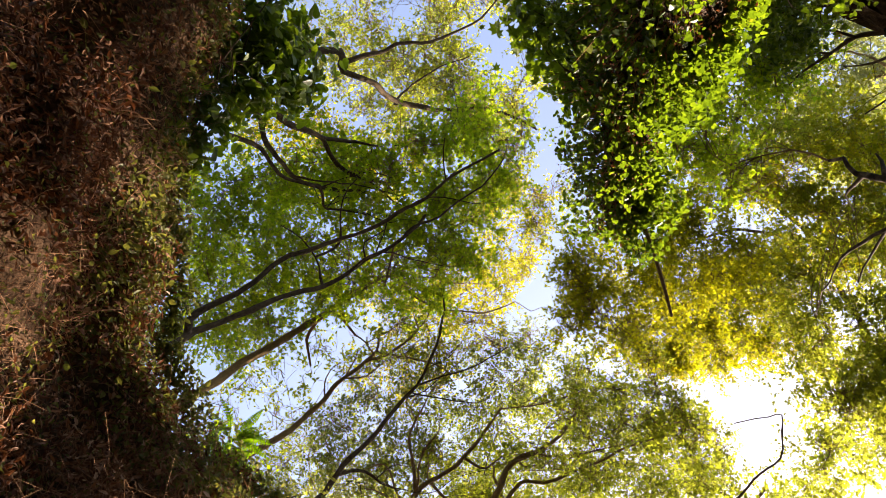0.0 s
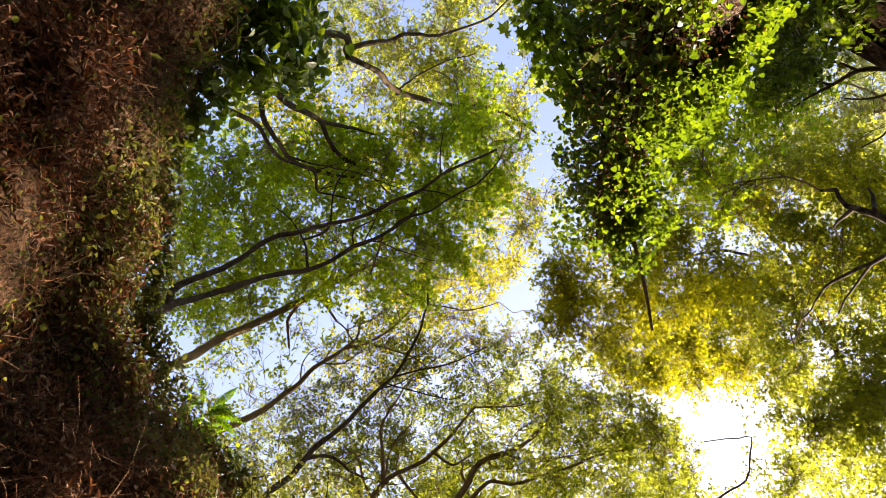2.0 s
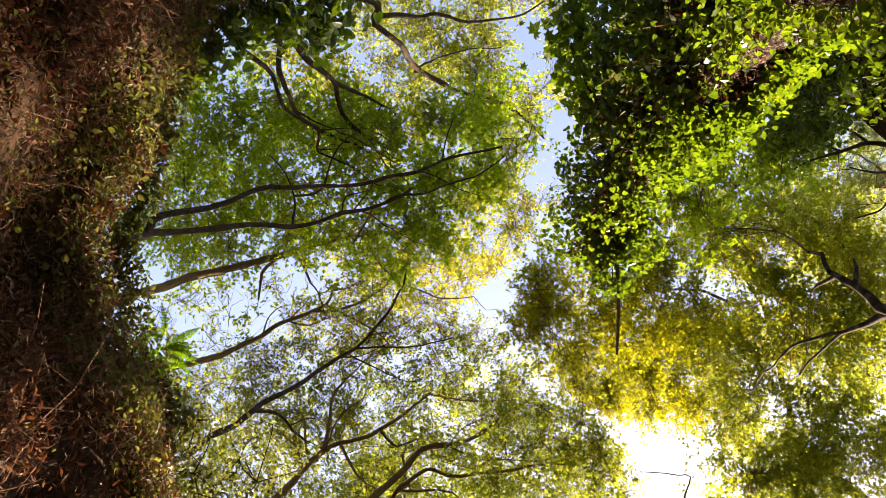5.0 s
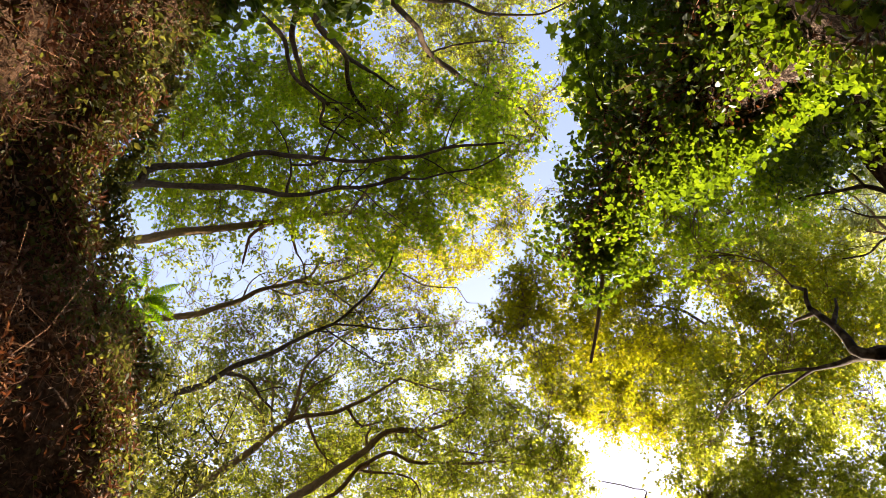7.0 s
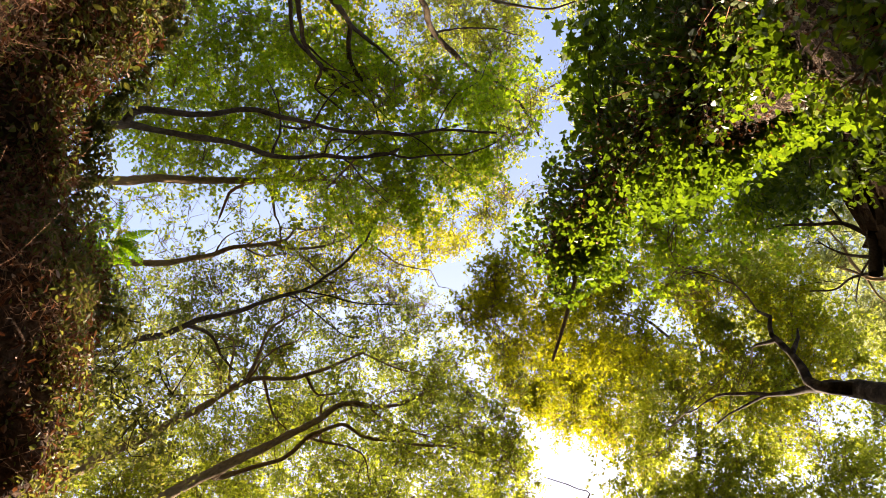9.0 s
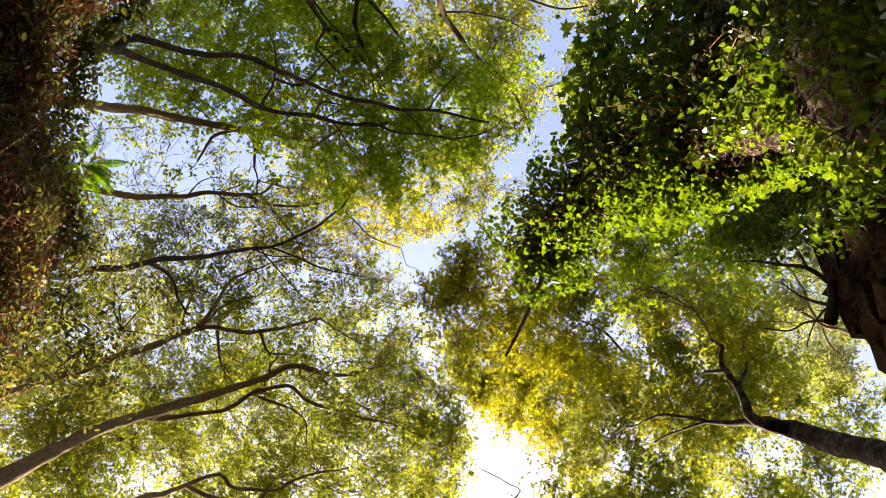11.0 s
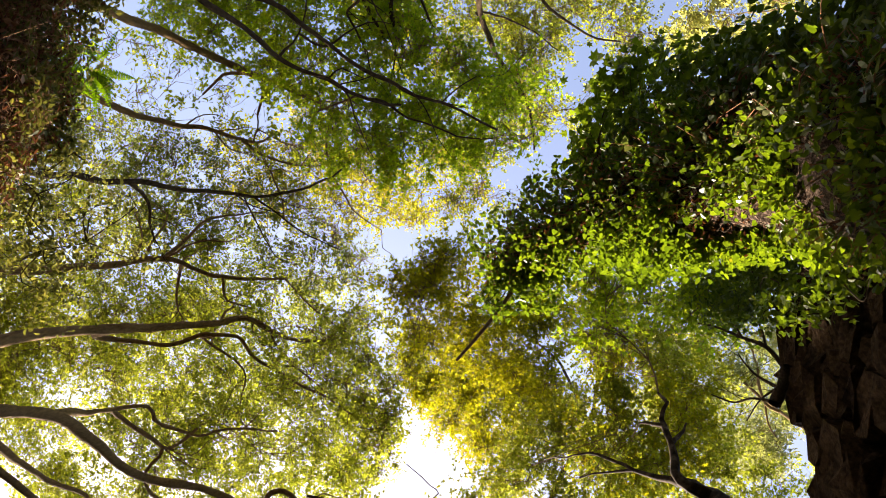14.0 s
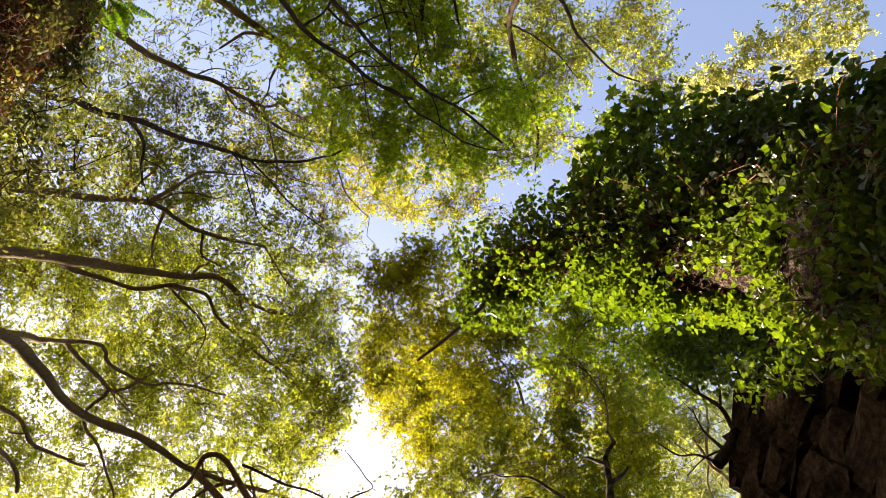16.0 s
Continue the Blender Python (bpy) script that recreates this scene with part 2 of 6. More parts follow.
def leaf_cloud(name, at, size, outline, material, lean=0.55, facing=None, origin=(0, 0, 0), droop=0.0, way=None):
    """Many leaves as one mesh: at (n, 3), size (n,), blades lie roughly level or face the given way."""
    n = len(at)
    nrm = rng.normal(size=(n, 3)) * lean
    nrm += np.array([0, 0, 1.0]) if facing is None else facing
    nrm /= np.linalg.norm(nrm, axis=1)[:, None]
    along = rng.normal(size=(n, 3)) if way is None else way.copy()
    along[:, 2] -= droop
    along -= nrm * np.sum(along * nrm, axis=1)[:, None]
    along /= np.linalg.norm(along, axis=1)[:, None] + 1e-9
    across = np.cross(along, nrm)
    base, faces = outline
    b = base[None] * np.array([1, 1, 1])[None, None]
    curl = rng.uniform(0.3, 2.2, size=(n, 1, 1))
    wide = rng.uniform(0.8, 1.15, size=(n, 1, 1))
    v = at[:, None] + size[:, None, None] * (b[..., :1] * wide * across[:, None] + b[..., 1:2] * along[:, None] + b[..., 2:3] * curl * nrm[:, None])
    k = len(base)
    v = v.reshape(-1, 3) - np.array(origin)
    off = (np.arange(n) * k)[:, None, None]
    tri = faces[:, 2] == faces[:, 3]
    quads = (faces[~tri][None] + off).reshape(-1, faces.shape[1])
    if not tri.any():
        return quad_mesh(name, v, quads, material)
    f3 = [(0, 1, 2), (0, 2, 3)]
    q = np.vstack([quads[:, list(t)] for t in f3] + [(faces[tri][:, :3][None] + off).reshape(-1, 3)])
    return quad_mesh(name, v, q, material)


def clump_sprays(clumps, per_area, cluster=16, length=0.34):
    """Leafy shoots in tufts inside the clumps (x, y, z, radius, fullness). Gives leaf places, the way each leaf points, and the shoots as
    start, end and clump number."""
    at, way, a0, a1, own = [], [], [], [], []
    for i, (x, y, z, r, full) in enumerate(clumps):
        m = max(3, int(per_area * full * r * r * math.pi / cluster))
        tufts = max(3, int(7 * r + 3))
        tc = rng.normal(size=(tufts, 3))
        tc *= (r * rng.uniform(0.25, 1.0, size=(tufts, 1)) ** 0.6) / np.linalg.norm(tc, axis=1)[:, None]
        tr = r * rng.uniform(0.22, 0.5, size=tufts)
        k = rng.integers(0, tufts, size=m)
        c = np.array([x, y, z]) + (tc[k] + rng.normal(size=(m, 3)) * tr[k][:, None] * 0.6) * np.array([1, 1, 0.8])
        u = (c - np.array([x, y, z])) / r * 0.5 + rng.normal(size=(m, 3)) * np.array([1, 1, 0.45])
        u /= np.linalg.norm(u, axis=1)[:, None]
        ln = length * rng.uniform(0.5, 1.25, size=(m, 1))
        a0.append(c), a1.append(c + u * ln), own.append(np.full(m, i))
        q = np.repeat(np.arange(m), rng.integers(cluster // 2, cluster + cluster // 2 + 1, size=m))
        side = np.cross(u, np.array([0, 0, 1.0]) + rng.normal(size=(m, 3)) * 0.25)
        side /= np.linalg.norm(side, axis=1)[:, None] + 1e-9
        w = side[q] * rng.choice([-1.0, 1.0], size=(len(q), 1)) * 0.9 + u[q] * 0.6 + rng.normal(size=(len(q), 3)) * 0.3
        at.append(c[q] + u[q] * ln[q] * rng.uniform(0.05, 1.05, size=(len(q), 1)) + rng.normal(size=(len(q), 3)) * 0.022)
        way.append(w)
    return np.vstack(at), np.vstack(way), np.vstack(a0), np.vstack(a1), np.concatenate(own)


def shoots_mesh(name, a, b, radius, material, origin):
    """Many straight three-sided shoots as one mesh."""
    n = len(a)
    d = b - a
    u = np.cross(d, rng.normal(size=(n, 3)))
    u /= np.linalg.norm(u, axis=1)[:, None] + 1e-9
    w = np.cross(d / (np.linalg.norm(d, axis=1)[:, None] + 1e-9), u)
    ring = [math.cos(t) * u + math.sin(t) * w for t in (0.0, 2.094, 4.189)]
    v = np.stack([a + radius * q for q in ring] + [b + 0.35 * radius * q for q in ring], 1).reshape(-1, 3) - np.array(origin)
    f = np.array([(0, 1, 4, 3), (1, 2, 5, 4), (2, 0, 3, 5)])[None] + (np.arange(n) * 6)[:, None, None]
    return quad_mesh(name, v, f.reshape(-1, 4), material)


def kinked(run, bend=0.045):
    """The same run with the small bends that real wood has; its ends stay."""
    out = run.copy()
    for i in range(1, len(run) - 1):
        p = Vector(run[i, :3])
        amount = bend * min(1.0, 0.03 / run[i, 3])
        out[i, :3] += np.array(noise.noise_vector(p * 2.1)) * amount + np.array(noise.noise_vector(p * 6.0)) * amount * 0.3
        out[i, 3] *= 1 + 0.22 * noise.noise(p * 5.0)
    return out


def side_boughs(run, count):
    """Thinner crooked boughs that leave a limb and turn upwards."""
    out = []
    for k in range(count):
        i = int(len(run) * rng.uniform(0.3, 0.95))
        d = run[min(i + 1, len(run) - 1), :3] - run[i - 1, :3]
        d /= np.linalg.norm(d) + 1e-9
        side = np.cross(d, rng.normal(size=3))
        side /= np.linalg.norm(side) + 1e-9
        ln, r = rng.uniform(0.5, 1.5), max(0.006, run[i, 3] * rng.uniform(0.3, 0.55))
        p = run[i, :3]
        q1 = p + (side * 0.7 + d * 0.5) * ln * 0.35
        q2 = q1 + (side * 0.35 + d * 0.6 + np.array([0, 0, 0.5]) + rng.normal(size=3) * 0.25) * ln * 0.4
        q3 = q2 + (side * 0.5 + d * 0.3 + np.array([0, 0, 0.5]) + rng.normal(size=3) * 0.35) * ln * 0.4
        out.append(kinked(spline([(*p, r), (*q1, r * 0.8), (*q2, r * 0.55), (*q3, r * 0.25)], 0.12), 0.05))
    return out


def broad_tree(name, label, base, trunk, limbs, bark, crowns, group="trees in the gorge"):
    """trunk and limbs: runs of (x, y, z, radius). crowns: (clumps, leaf outline, leaf size, leaves per square metre, material)."""
    tree = thing(name, base, label, "tree", group)
    runs = [kinked(spline([(*base, trunk[0][3] * 1.5), *trunk], 0.15))]
    end = runs[0][-1]
    top = end[:3] + (end[:3] - runs[0][-2, :3]) / np.linalg.norm(end[:3] - runs[0][-2, :3]) * end[3] * 1.5
    mesh_part("trunk", Tubes().add(np.vstack([runs[0], (*top, end[3] * 0.3)]), 9, 0.05).mesh("trunk", bark, base), tree)
    for limb in limbs:
        wood = np.vstack(runs)
        start, ahead = np.array(limb[0][:3]), np.array(limb[1][:3]) - np.array(limb[0][:3])
        away = wood[:, :3] - start
        gap = np.linalg.norm(away, axis=1)
        near = np.argmin(gap + np.maximum(0, away @ ahead / np.linalg.norm(ahead)))
        joint = wood[near]
        root = (*joint[:3], max(limb[0][3], min(joint[3] * 0.9, limb[0][3] * 1.5)))
        if gap[near] < 0.9:
            limb = [root] + list(limb[1 if gap[near] < 0.2 else 0:])
        elif limb[0][3] > 0.02:
            back = start - ahead / np.linalg.norm(ahead) * 1.1
            joint = wood[np.argmin(np.linalg.norm(wood[:, :3] - back, axis=1))]
            limb = [(*joint[:3], limb[0][3] * 1.1), (*back, limb[0][3] * 1.05)] + list(limb)
        run = kinked(spline(limb, 0.12))
        runs.append(run)
        mesh_part("limb", Tubes().add(run, 7, 0.05).mesh("limb", bark, base), tree)
    if name == "bank_tree":
        for run in [q for base_run in runs[:6] if base_run[0, 3] > 0.017 for q in side_boughs(base_run[len(base_run) // 2:], 3)]:
            runs.append(run)
            mesh_part("bough", Tubes().add(run, 6, 0.05).mesh("bough", bark, base), tree)
    wood = np.vstack(runs)
    for clumps, outline, size, per_area, mat in crowns:
        pts, way, cents, ends, owner = clump_sprays(clumps, per_area, 14)
        mesh_part("crown", leaf_cloud("crown", pts, size * rng.uniform(0.6, 1.25, len(pts)), outline, mat, 0.85, None, base, 0.0, way), tree, "", "stuff")
        mesh_part("shoot", shoots_mesh("shoot", cents, ends, 0.0026, BARK_BROWN, base), tree, "", "stuff")
        tw = Tubes()
        left, joined = list(range(len(clumps))), wood
        while left:
            here = np.array([clumps[i][:3] for i in left])
            gap = np.linalg.norm(here[:, None] - joined[None, :, :3], axis=2) + 0.25 * np.maximum(0, joined[None, :, 2] - here[:, 2:3])
            k, j = np.unravel_index(np.argmin(gap), gap.shape)
            i, s = left.pop(k), joined[j]
            c = here[k]
            mid = (s[:3] + c) / 2 + rng.normal(size=3) * 0.12 * np.linalg.norm(c - s[:3])
            r0 = min(0.025, s[3] * 0.75)
            run = spline([(*s[:3], r0), (*mid, r0 * 0.85), (*c, max(0.005, r0 * 0.6))], 0.2)
            tw.add(run, 5)
            joined = np.vstack([joined, run])
            sub = cents[owner == i]
            for e in sub[:: max(1, len(sub) // 10)]:
                j0 = run[int(len(run) * rng.uniform(0.35, 1.0)), :3]
                side = j0 + (e - j0) * 0.35 + rng.normal(size=3) * 0.10
                bend = j0 + (e - j0) * 0.7 + rng.normal(size=3) * 0.09
                tw.add(spline([(*j0, 0.005), (*side, 0.004), (*bend, 0.003), (*e, 0.0018)], 0.22), 3)
        mesh_part("twig", tw.mesh("twig", BARK_BROWN, base), tree, "", "stuff")
    return tree


# ---- ground, bank and wall ----


def wave(x, y, s, seed):
    return noise.noise(Vector((x * s + seed, y * s - seed, seed * 0.7)))


def bank_top(y):
    """Height of the bank's brow."""
    return 6.0 + 0.2 * wave(0, y, 0.8, 3.1)


def brow_x(y):
    """Line of the brow: the bank bends round in front of the path at -y."""
    b = max(-0.48, y / 4.4)
    return 4.4 * (-0.69 + 1.75 * b * b) if b < 0 else 4.4 * (-0.69 - 0.15 * min(b, 3.0))


def bank_z(x, y):
    """Height of the ground on the bank's back, behind the brow."""
    return bank_top(y) + 0.32 * max(0.0, brow_x(y) - x)


def ease(s):
    s = min(1.0, max(0.0, s))
    return s * s * (3 - 2 * s)


def face_x(y, z):
    """The face is undercut below, most of all towards +y."""
    hollow = 0.25 * ease((4.5 - z) / 0.8) + 0.5 * ease((y - 0.9) / 0.7) * ease((5.35 - z) / 0.7)
    return brow_x(y) + 0.25 * (bank_top(y) - z) - hollow


def face_point(y, z):
    """A point of the bank's uneven face."""
    pocket = 0.6 * max(0.0, wave(y, z, 1.5, 14.0) - 0.02) * ease((5.5 - z) / 0.5)
    return face_x(y, z) - pocket + 0.34 * wave(y, z, 0.9, 5.0) + 0.26 * wave(y, z, 2.1, 9.0) + 0.08 * wave(y, z, 6.0, 2.0)


def build_ground():
    g = bmesh.new()
    ring = [-900, -200, -60, -25, -12, -6, -3, 0, 3, 6, 12, 25, 60, 200, 900]
    vs = [[g.verts.new((x, y, 0.06 * wave(x, y, 0.5, 1.3) if abs(x) < 30 and abs(y) < 30 else 0.0)) for y in ring] for x in ring]
    for i in range(len(ring) - 1):
        for j in range(len(ring) - 1):
            g.faces.new((vs[i][j], vs[i + 1][j], vs[i + 1][j + 1], vs[i][j + 1]))
    ob = part("ground", g, PATH_SOIL, None, "trodden earth ground of the gorge path")
    tagged(ob, "", "ground", "", "structure")


def build_bank():
    """A steep face up to the brow, then the slope behind it."""
    ys = np.concatenate([np.linspace(-40, -9, 14), np.linspace(-8.5, 9, 150), np.linspace(9.5, 40, 14)])
    s = np.concatenate([np.linspace(-0.05, 1, 70), 1 + np.linspace(0.02, 1, 34) ** 1.7 * 9])
    v = np.zeros((len(ys), len(s), 3))
    for i, y in enumerate(ys):
        top = bank_top(y)
        for j, a in enumerate(s):
            if a <= 1:
                z = a * top
                x = face_point(y, z)
            else:
                x = face_point(y, top) - (a - 1) * 4
                z = bank_z(x, y) + 0.12 * wave(x, y, 1.5, 4.0)
            v[i, j] = x, y, z
    n, m = len(ys), len(s)
    idx = np.arange(n * m).reshape(n, m)
    f = np.stack([idx[:-1, :-1], idx[1:, :-1], idx[1:, 1:], idx[:-1, 1:]], -1).reshape(-1, 4)
    ob = new("bank", quad_mesh("bank", v.reshape(-1, 3), f, SOIL, True))
    tagged(ob, "steep dark earth bank overgrown with dry fern and leaf litter", "bank", "", "structure")


def build_shading_slopes():
    """Unseen slopes added behind the wall and at both ends of the path: they close the place and keep low sun off its
    floor.
    """
    az = np.radians(np.linspace(-112, 112, 281))
    up = np.linspace(0, 1, 22)
    v = np.zeros((len(az), len(up), 3))
    for i, a in enumerate(az):
        c, q = math.cos(a), math.sin(a)
        deg = math.degrees(a)
        # Ridge heights set to shade the wall and let sun reach ivy and bank.
        ridge = 21.4 + 2.6 * ease((81.9 - deg) / 1.8) - 16.0 * ease((60 - deg) / 20) * ease((deg + 70) / 20) - 0.6 * ease((deg - 87.5) / 1.5) - 1.8 * ease((deg - 90.5) / 1.5) + 0.5 * noise.noise(Vector((9 * c, 9 * q, 3.0))) + 0.5 * noise.noise(Vector((40 * c, 40 * q, 1.0)))
        for j, h in enumerate(up):
            r = 12.5 + 9.5 * h + 1.2 * noise.noise(Vector((5 * c, 5 * q, h * 4)))
            v[i, j] = r * c, r * q, -0.2 + (ridge + 0.2) * h ** 1.15
    idx = np.arange(len(az) * len(up)).reshape(len(az), len(up))
    f = np.stack([idx[:-1, :-1], idx[1:, :-1], idx[1:, 1:], idx[:-1, 1:]], -1).reshape(-1, 4)
    ob = new("hillside", quad_mesh("hillside", v.reshape(-1, 3), f, SHADING_SLOPE, True))
    tagged(ob, "unseen dark slope added to close the gorge and shade its floor", "hillside", "", "structure")


def build_dapple_leaves():
    """Unseen open leaf blades added along the sunward ridge: they break the low sunlight into flecks."""
    n = 640
    a = np.radians(np.where(rng.random(n) < 0.7, rng.uniform(68, 81, n), rng.uniform(88.0, 91.8, n)))
    low = np.where(np.degrees(a) > 84, 20.3, 23.0)
    tall = np.where((np.degrees(a) > 84) & (np.degrees(a) < 95), 3.6, 2.5)
    z = low + tall * rng.uniform(0, 1, n)
    r = 22.0 + rng.normal(size=n) * 0.35
    at = np.column_stack([r * np.cos(a), r * np.sin(a), z])
    me = leaf_cloud("dapple_leaves", at, rng.uniform(0.3, 0.62, n), OVAL, LEAF_GREEN, 1.0, np.array([0, -0.8, 0.4]))
    tagged(new("dapple_leaves", me), "unseen green leaves added along the ridge to dapple the sunlight", "scrub", "", "stuff")


build_ground()
build_bank()
build_shading_slopes()
build_dapple_leaves()

# ---- trees ----
# dark twin-stemmed tree with feathery green foliage on the bank
feathery_0_0 = [(-4.75, -1.29, 9.52, 0.508, 0.82), (-3.34, -0.83, 10.14, 0.346, 0.53), (-2.64, -0.24, 10.42, 0.539, 0.56), (-4.41, -0.47, 10.78, 0.527, 0.75), (-3.72, -1.77, 9.41, 0.52, 0.62), (-4.3, -1.3, 10.71, 0.577, 0.79), (-2.73, -0.9, 10.67, 0.511, 0.56), (-1.43, -0.46, 10.89, 0.483, 0.9), (-1.36, -0.95, 10.11, 0.462, 0.59), (-5.32, -0.36, 11.05, 0.445, 0.73), (-4.18, -1.4, 9.45, 0.477, 0.59), (-1.97, -1.03, 9.69, 0.41, 0.82), (-2.33, -0.43, 10.91, 0.452, 0.85), (-2.59, -1.41, 9.73, 0.401, 0.71), (-5.19, -0.87, 10.61, 0.495, 0.8), (-3.97, -1.27, 11.15, 0.443, 0.65), (-2.85, -1.59, 9.45, 0.406, 0.7), (-0.9, -0.68, 10.72, 0.486, 0.57), (-1.82, -0.06, 10.47, 0.497, 0.63)]
feathery_0_1 = [(-4.68, -0.91, 10.99, 0.446, 0.75), (-3.65, -0.42, 10.54, 0.407, 0.53), (-2.62, 0.09, 9.55, 0.291, 0.7), (-5.63, -0.73, 10.48, 0.589, 0.66), (-2.95, -0.4, 9.81, 0.457, 0.57), (-3.01, -0.07, 9.66, 0.234, 0.74), (-0.58, -0.76, 10.48, 0.159, 0.67), (-5.61, -1.95, 10.77, 0.398, 0.81), (-4.04, -2.07, 11.14, 0.456, 0.74), (-4.95, -2.1, 10.87, 0.432, 0.86), (-3.75, -0.1, 10.4, 0.283, 0.81), (-3.62, -0.72, 10.03, 0.346, 0.6), (-3.33, -1.27, 11.16, 0.55, 0.81), (-2.2, 0.26, 10.37, 0.423, 0.8), (-1.01, -1.22, 11.04, 0.415, 0.74), (-5.77, -0.19, 10.97, 0.486, 0.54), (-5.02, -1.29, 11.28, 0.396, 0.85), (-1.76, -0.67, 10.75, 0.356, 0.85), (-4.56, -0.12, 10.36, 0.426, 0.72)]
feathery_0_2 = [(-1.52, -1.13, 9.42, 0.271, 0.53), (-2.43, -1.21, 10.18, 0.32, 0.67), (-2.96, 0.42, 11.3, 0.41, 0.86)]
broad_tree("bank_tree", "dark twin-stemmed tree with feathery green foliage on the bank", (-3.62, -0.30, bank_z(-3.62, -0.30) - 0.15),
    [(-3.51, -0.29, 7.2, 0.030), (-3.36, -0.28, 7.57, 0.028), (-3.1, -0.27, 8.03, 0.027), (-2.84, -0.17, 8.46, 0.024), (-2.56, -0.21, 8.82, 0.022), (-2.24, -0.24, 9.18, 0.020), (-1.95, -0.3, 9.49, 0.018), (-1.86, -0.37, 9.6, 0.017)],
    [[(-3.55, -0.38, 7, 0.029), (-3.45, -0.44, 7.2, 0.028), (-3.11, -0.5, 7.72, 0.026), (-2.83, -0.57, 8.07, 0.024), (-2.49, -0.5, 8.46, 0.022), (-2.13, -0.48, 8.81, 0.020), (-1.64, -0.51, 9.25, 0.017), (-1.32, -0.6, 9.51, 0.016), (-0.81, -0.64, 9.9, 0.012)],
     [(-2.25, -0.24, 9.2, 0.016), (-1.99, -0.3, 9.4, 0.015), (-1.72, -0.3, 9.59, 0.013), (-1.2, -0.39, 9.95, 0.010), (-0.84, -0.55, 10.2, 0.008)],
     [(-2.85, -0.17, 8.5, 0.011), (-2.84, -0.48, 8.62, 0.009), (-3.09, -0.96, 8.8, 0.006)],
     [(-2.61, -0.52, 8.8, 0.012), (-2.49, -0.85, 9.01, 0.008), (-2.24, -1.05, 9.2, 0.006)]],
    BARK_DARK,
    [(feathery_0_0 + feathery_0_1 + feathery_0_2, STAR, 0.056, 2700, LEAF_DARK)])

# tall brown-stemmed tree with a thin yellowing crown on the bank
bare_stem_0_0 = [(-3.67, 0.46, 13.92, 0.517, 0.6), (-2.37, 0.93, 14.5, 0.452, 0.69), (-2.51, 0.25, 13.04, 0.515, 0.64), (-3.59, 0.97, 14.76, 0.521, 0.7), (-1.07, 0.09, 13.52, 0.292, 0.45), (-1.91, 0.6, 14.4, 0.439, 0.67), (-4.88, 0.34, 15.08, 0.296, 0.53), (-1.84, 0.99, 13.43, 0.229, 0.55), (-1.31, 0.45, 12.71, 0.284, 0.57), (-1.46, 0.73, 13.12, 0.253, 0.7), (-2.56, 0.87, 12.79, 0.57, 0.6), (-2.26, -0.02, 14.73, 0.561, 0.48), (-3.98, 0.71, 13.52, 0.462, 0.44), (-2.45, 1.32, 14.68, 0.305, 0.47), (-2.81, 1.2, 12.92, 0.296, 0.46), (-1.05, 0.45, 13.6, 0.207, 0.48), (-1.32, -0.31, 14.8, 0.54, 0.66), (-1.9, -0.35, 15.04, 0.448, 0.64), (-3.87, 0.29, 13.11, 0.31, 0.45)]
bare_stem_0_1 = [(-2.64, 1.35, 13.7, 0.249, 0.52)]
bare_stem_1_0 = [(-3.66, 1.04, 10.88, 0.259, 0.52), (-3.09, 0.66, 10.75, 0.311, 0.51), (-4.48, 0.63, 10.71, 0.244, 0.54), (-6.12, 1.02, 12.45, 0.435, 0.55), (-5.35, 1.27, 12.01, 0.259, 0.37), (-3.73, 0.54, 10.77, 0.292, 0.47), (-6.68, 1.05, 12.2, 0.275, 0.42), (-6.59, 1.41, 12.11, 0.272, 0.59), (-4.63, 1.04, 11.93, 0.432, 0.43), (-4.88, 0.42, 12.2, 0.336, 0.59), (-6.78, 0.63, 11.94, 0.467, 0.5), (-5.44, 0.54, 11.71, 0.311, 0.6), (-6.28, 0.45, 12.24, 0.448, 0.43), (-3.33, 1.02, 12.52, 0.248, 0.56), (-6.09, 1.34, 11.94, 0.282, 0.46), (-3.73, 1.21, 12.15, 0.311, 0.4)]
broad_tree("bank_tree", "tall brown-stemmed tree with a thin yellowing crown on the bank", (-4.62, 0.19, bank_z(-4.62, 0.19) - 0.15),
    [(-4.48, 0.18, 8.2, 0.049), (-4.4, 0.14, 9.04, 0.047), (-4.17, 0.13, 9.91, 0.043), (-3.89, 0.08, 10.62, 0.04), (-3.53, 0.03, 11.32, 0.036), (-2.84, 0.12, 12.38, 0.028), (-2.29, 0.31, 13.1, 0.023)],
    [[(-2.97, 0.51, 11.6, 0.016), (-2.66, 0.94, 11.99, 0.013), (-2.31, 1.22, 12.32, 0.011), (-1.93, 1.29, 12.6, 0.009)],
     [(-2.77, 0.12, 12.1, 0.021), (-2.19, -0.13, 12.62, 0.015), (-1.56, -0.14, 13.1, 0.009)]],
    BARK_BROWN,
    [(bare_stem_0_0 + bare_stem_0_1, BLADE, 0.055, 2160, LEAF_LIME),
     (bare_stem_1_0, BLADE, 0.063, 580, LEAF_GREEN)])

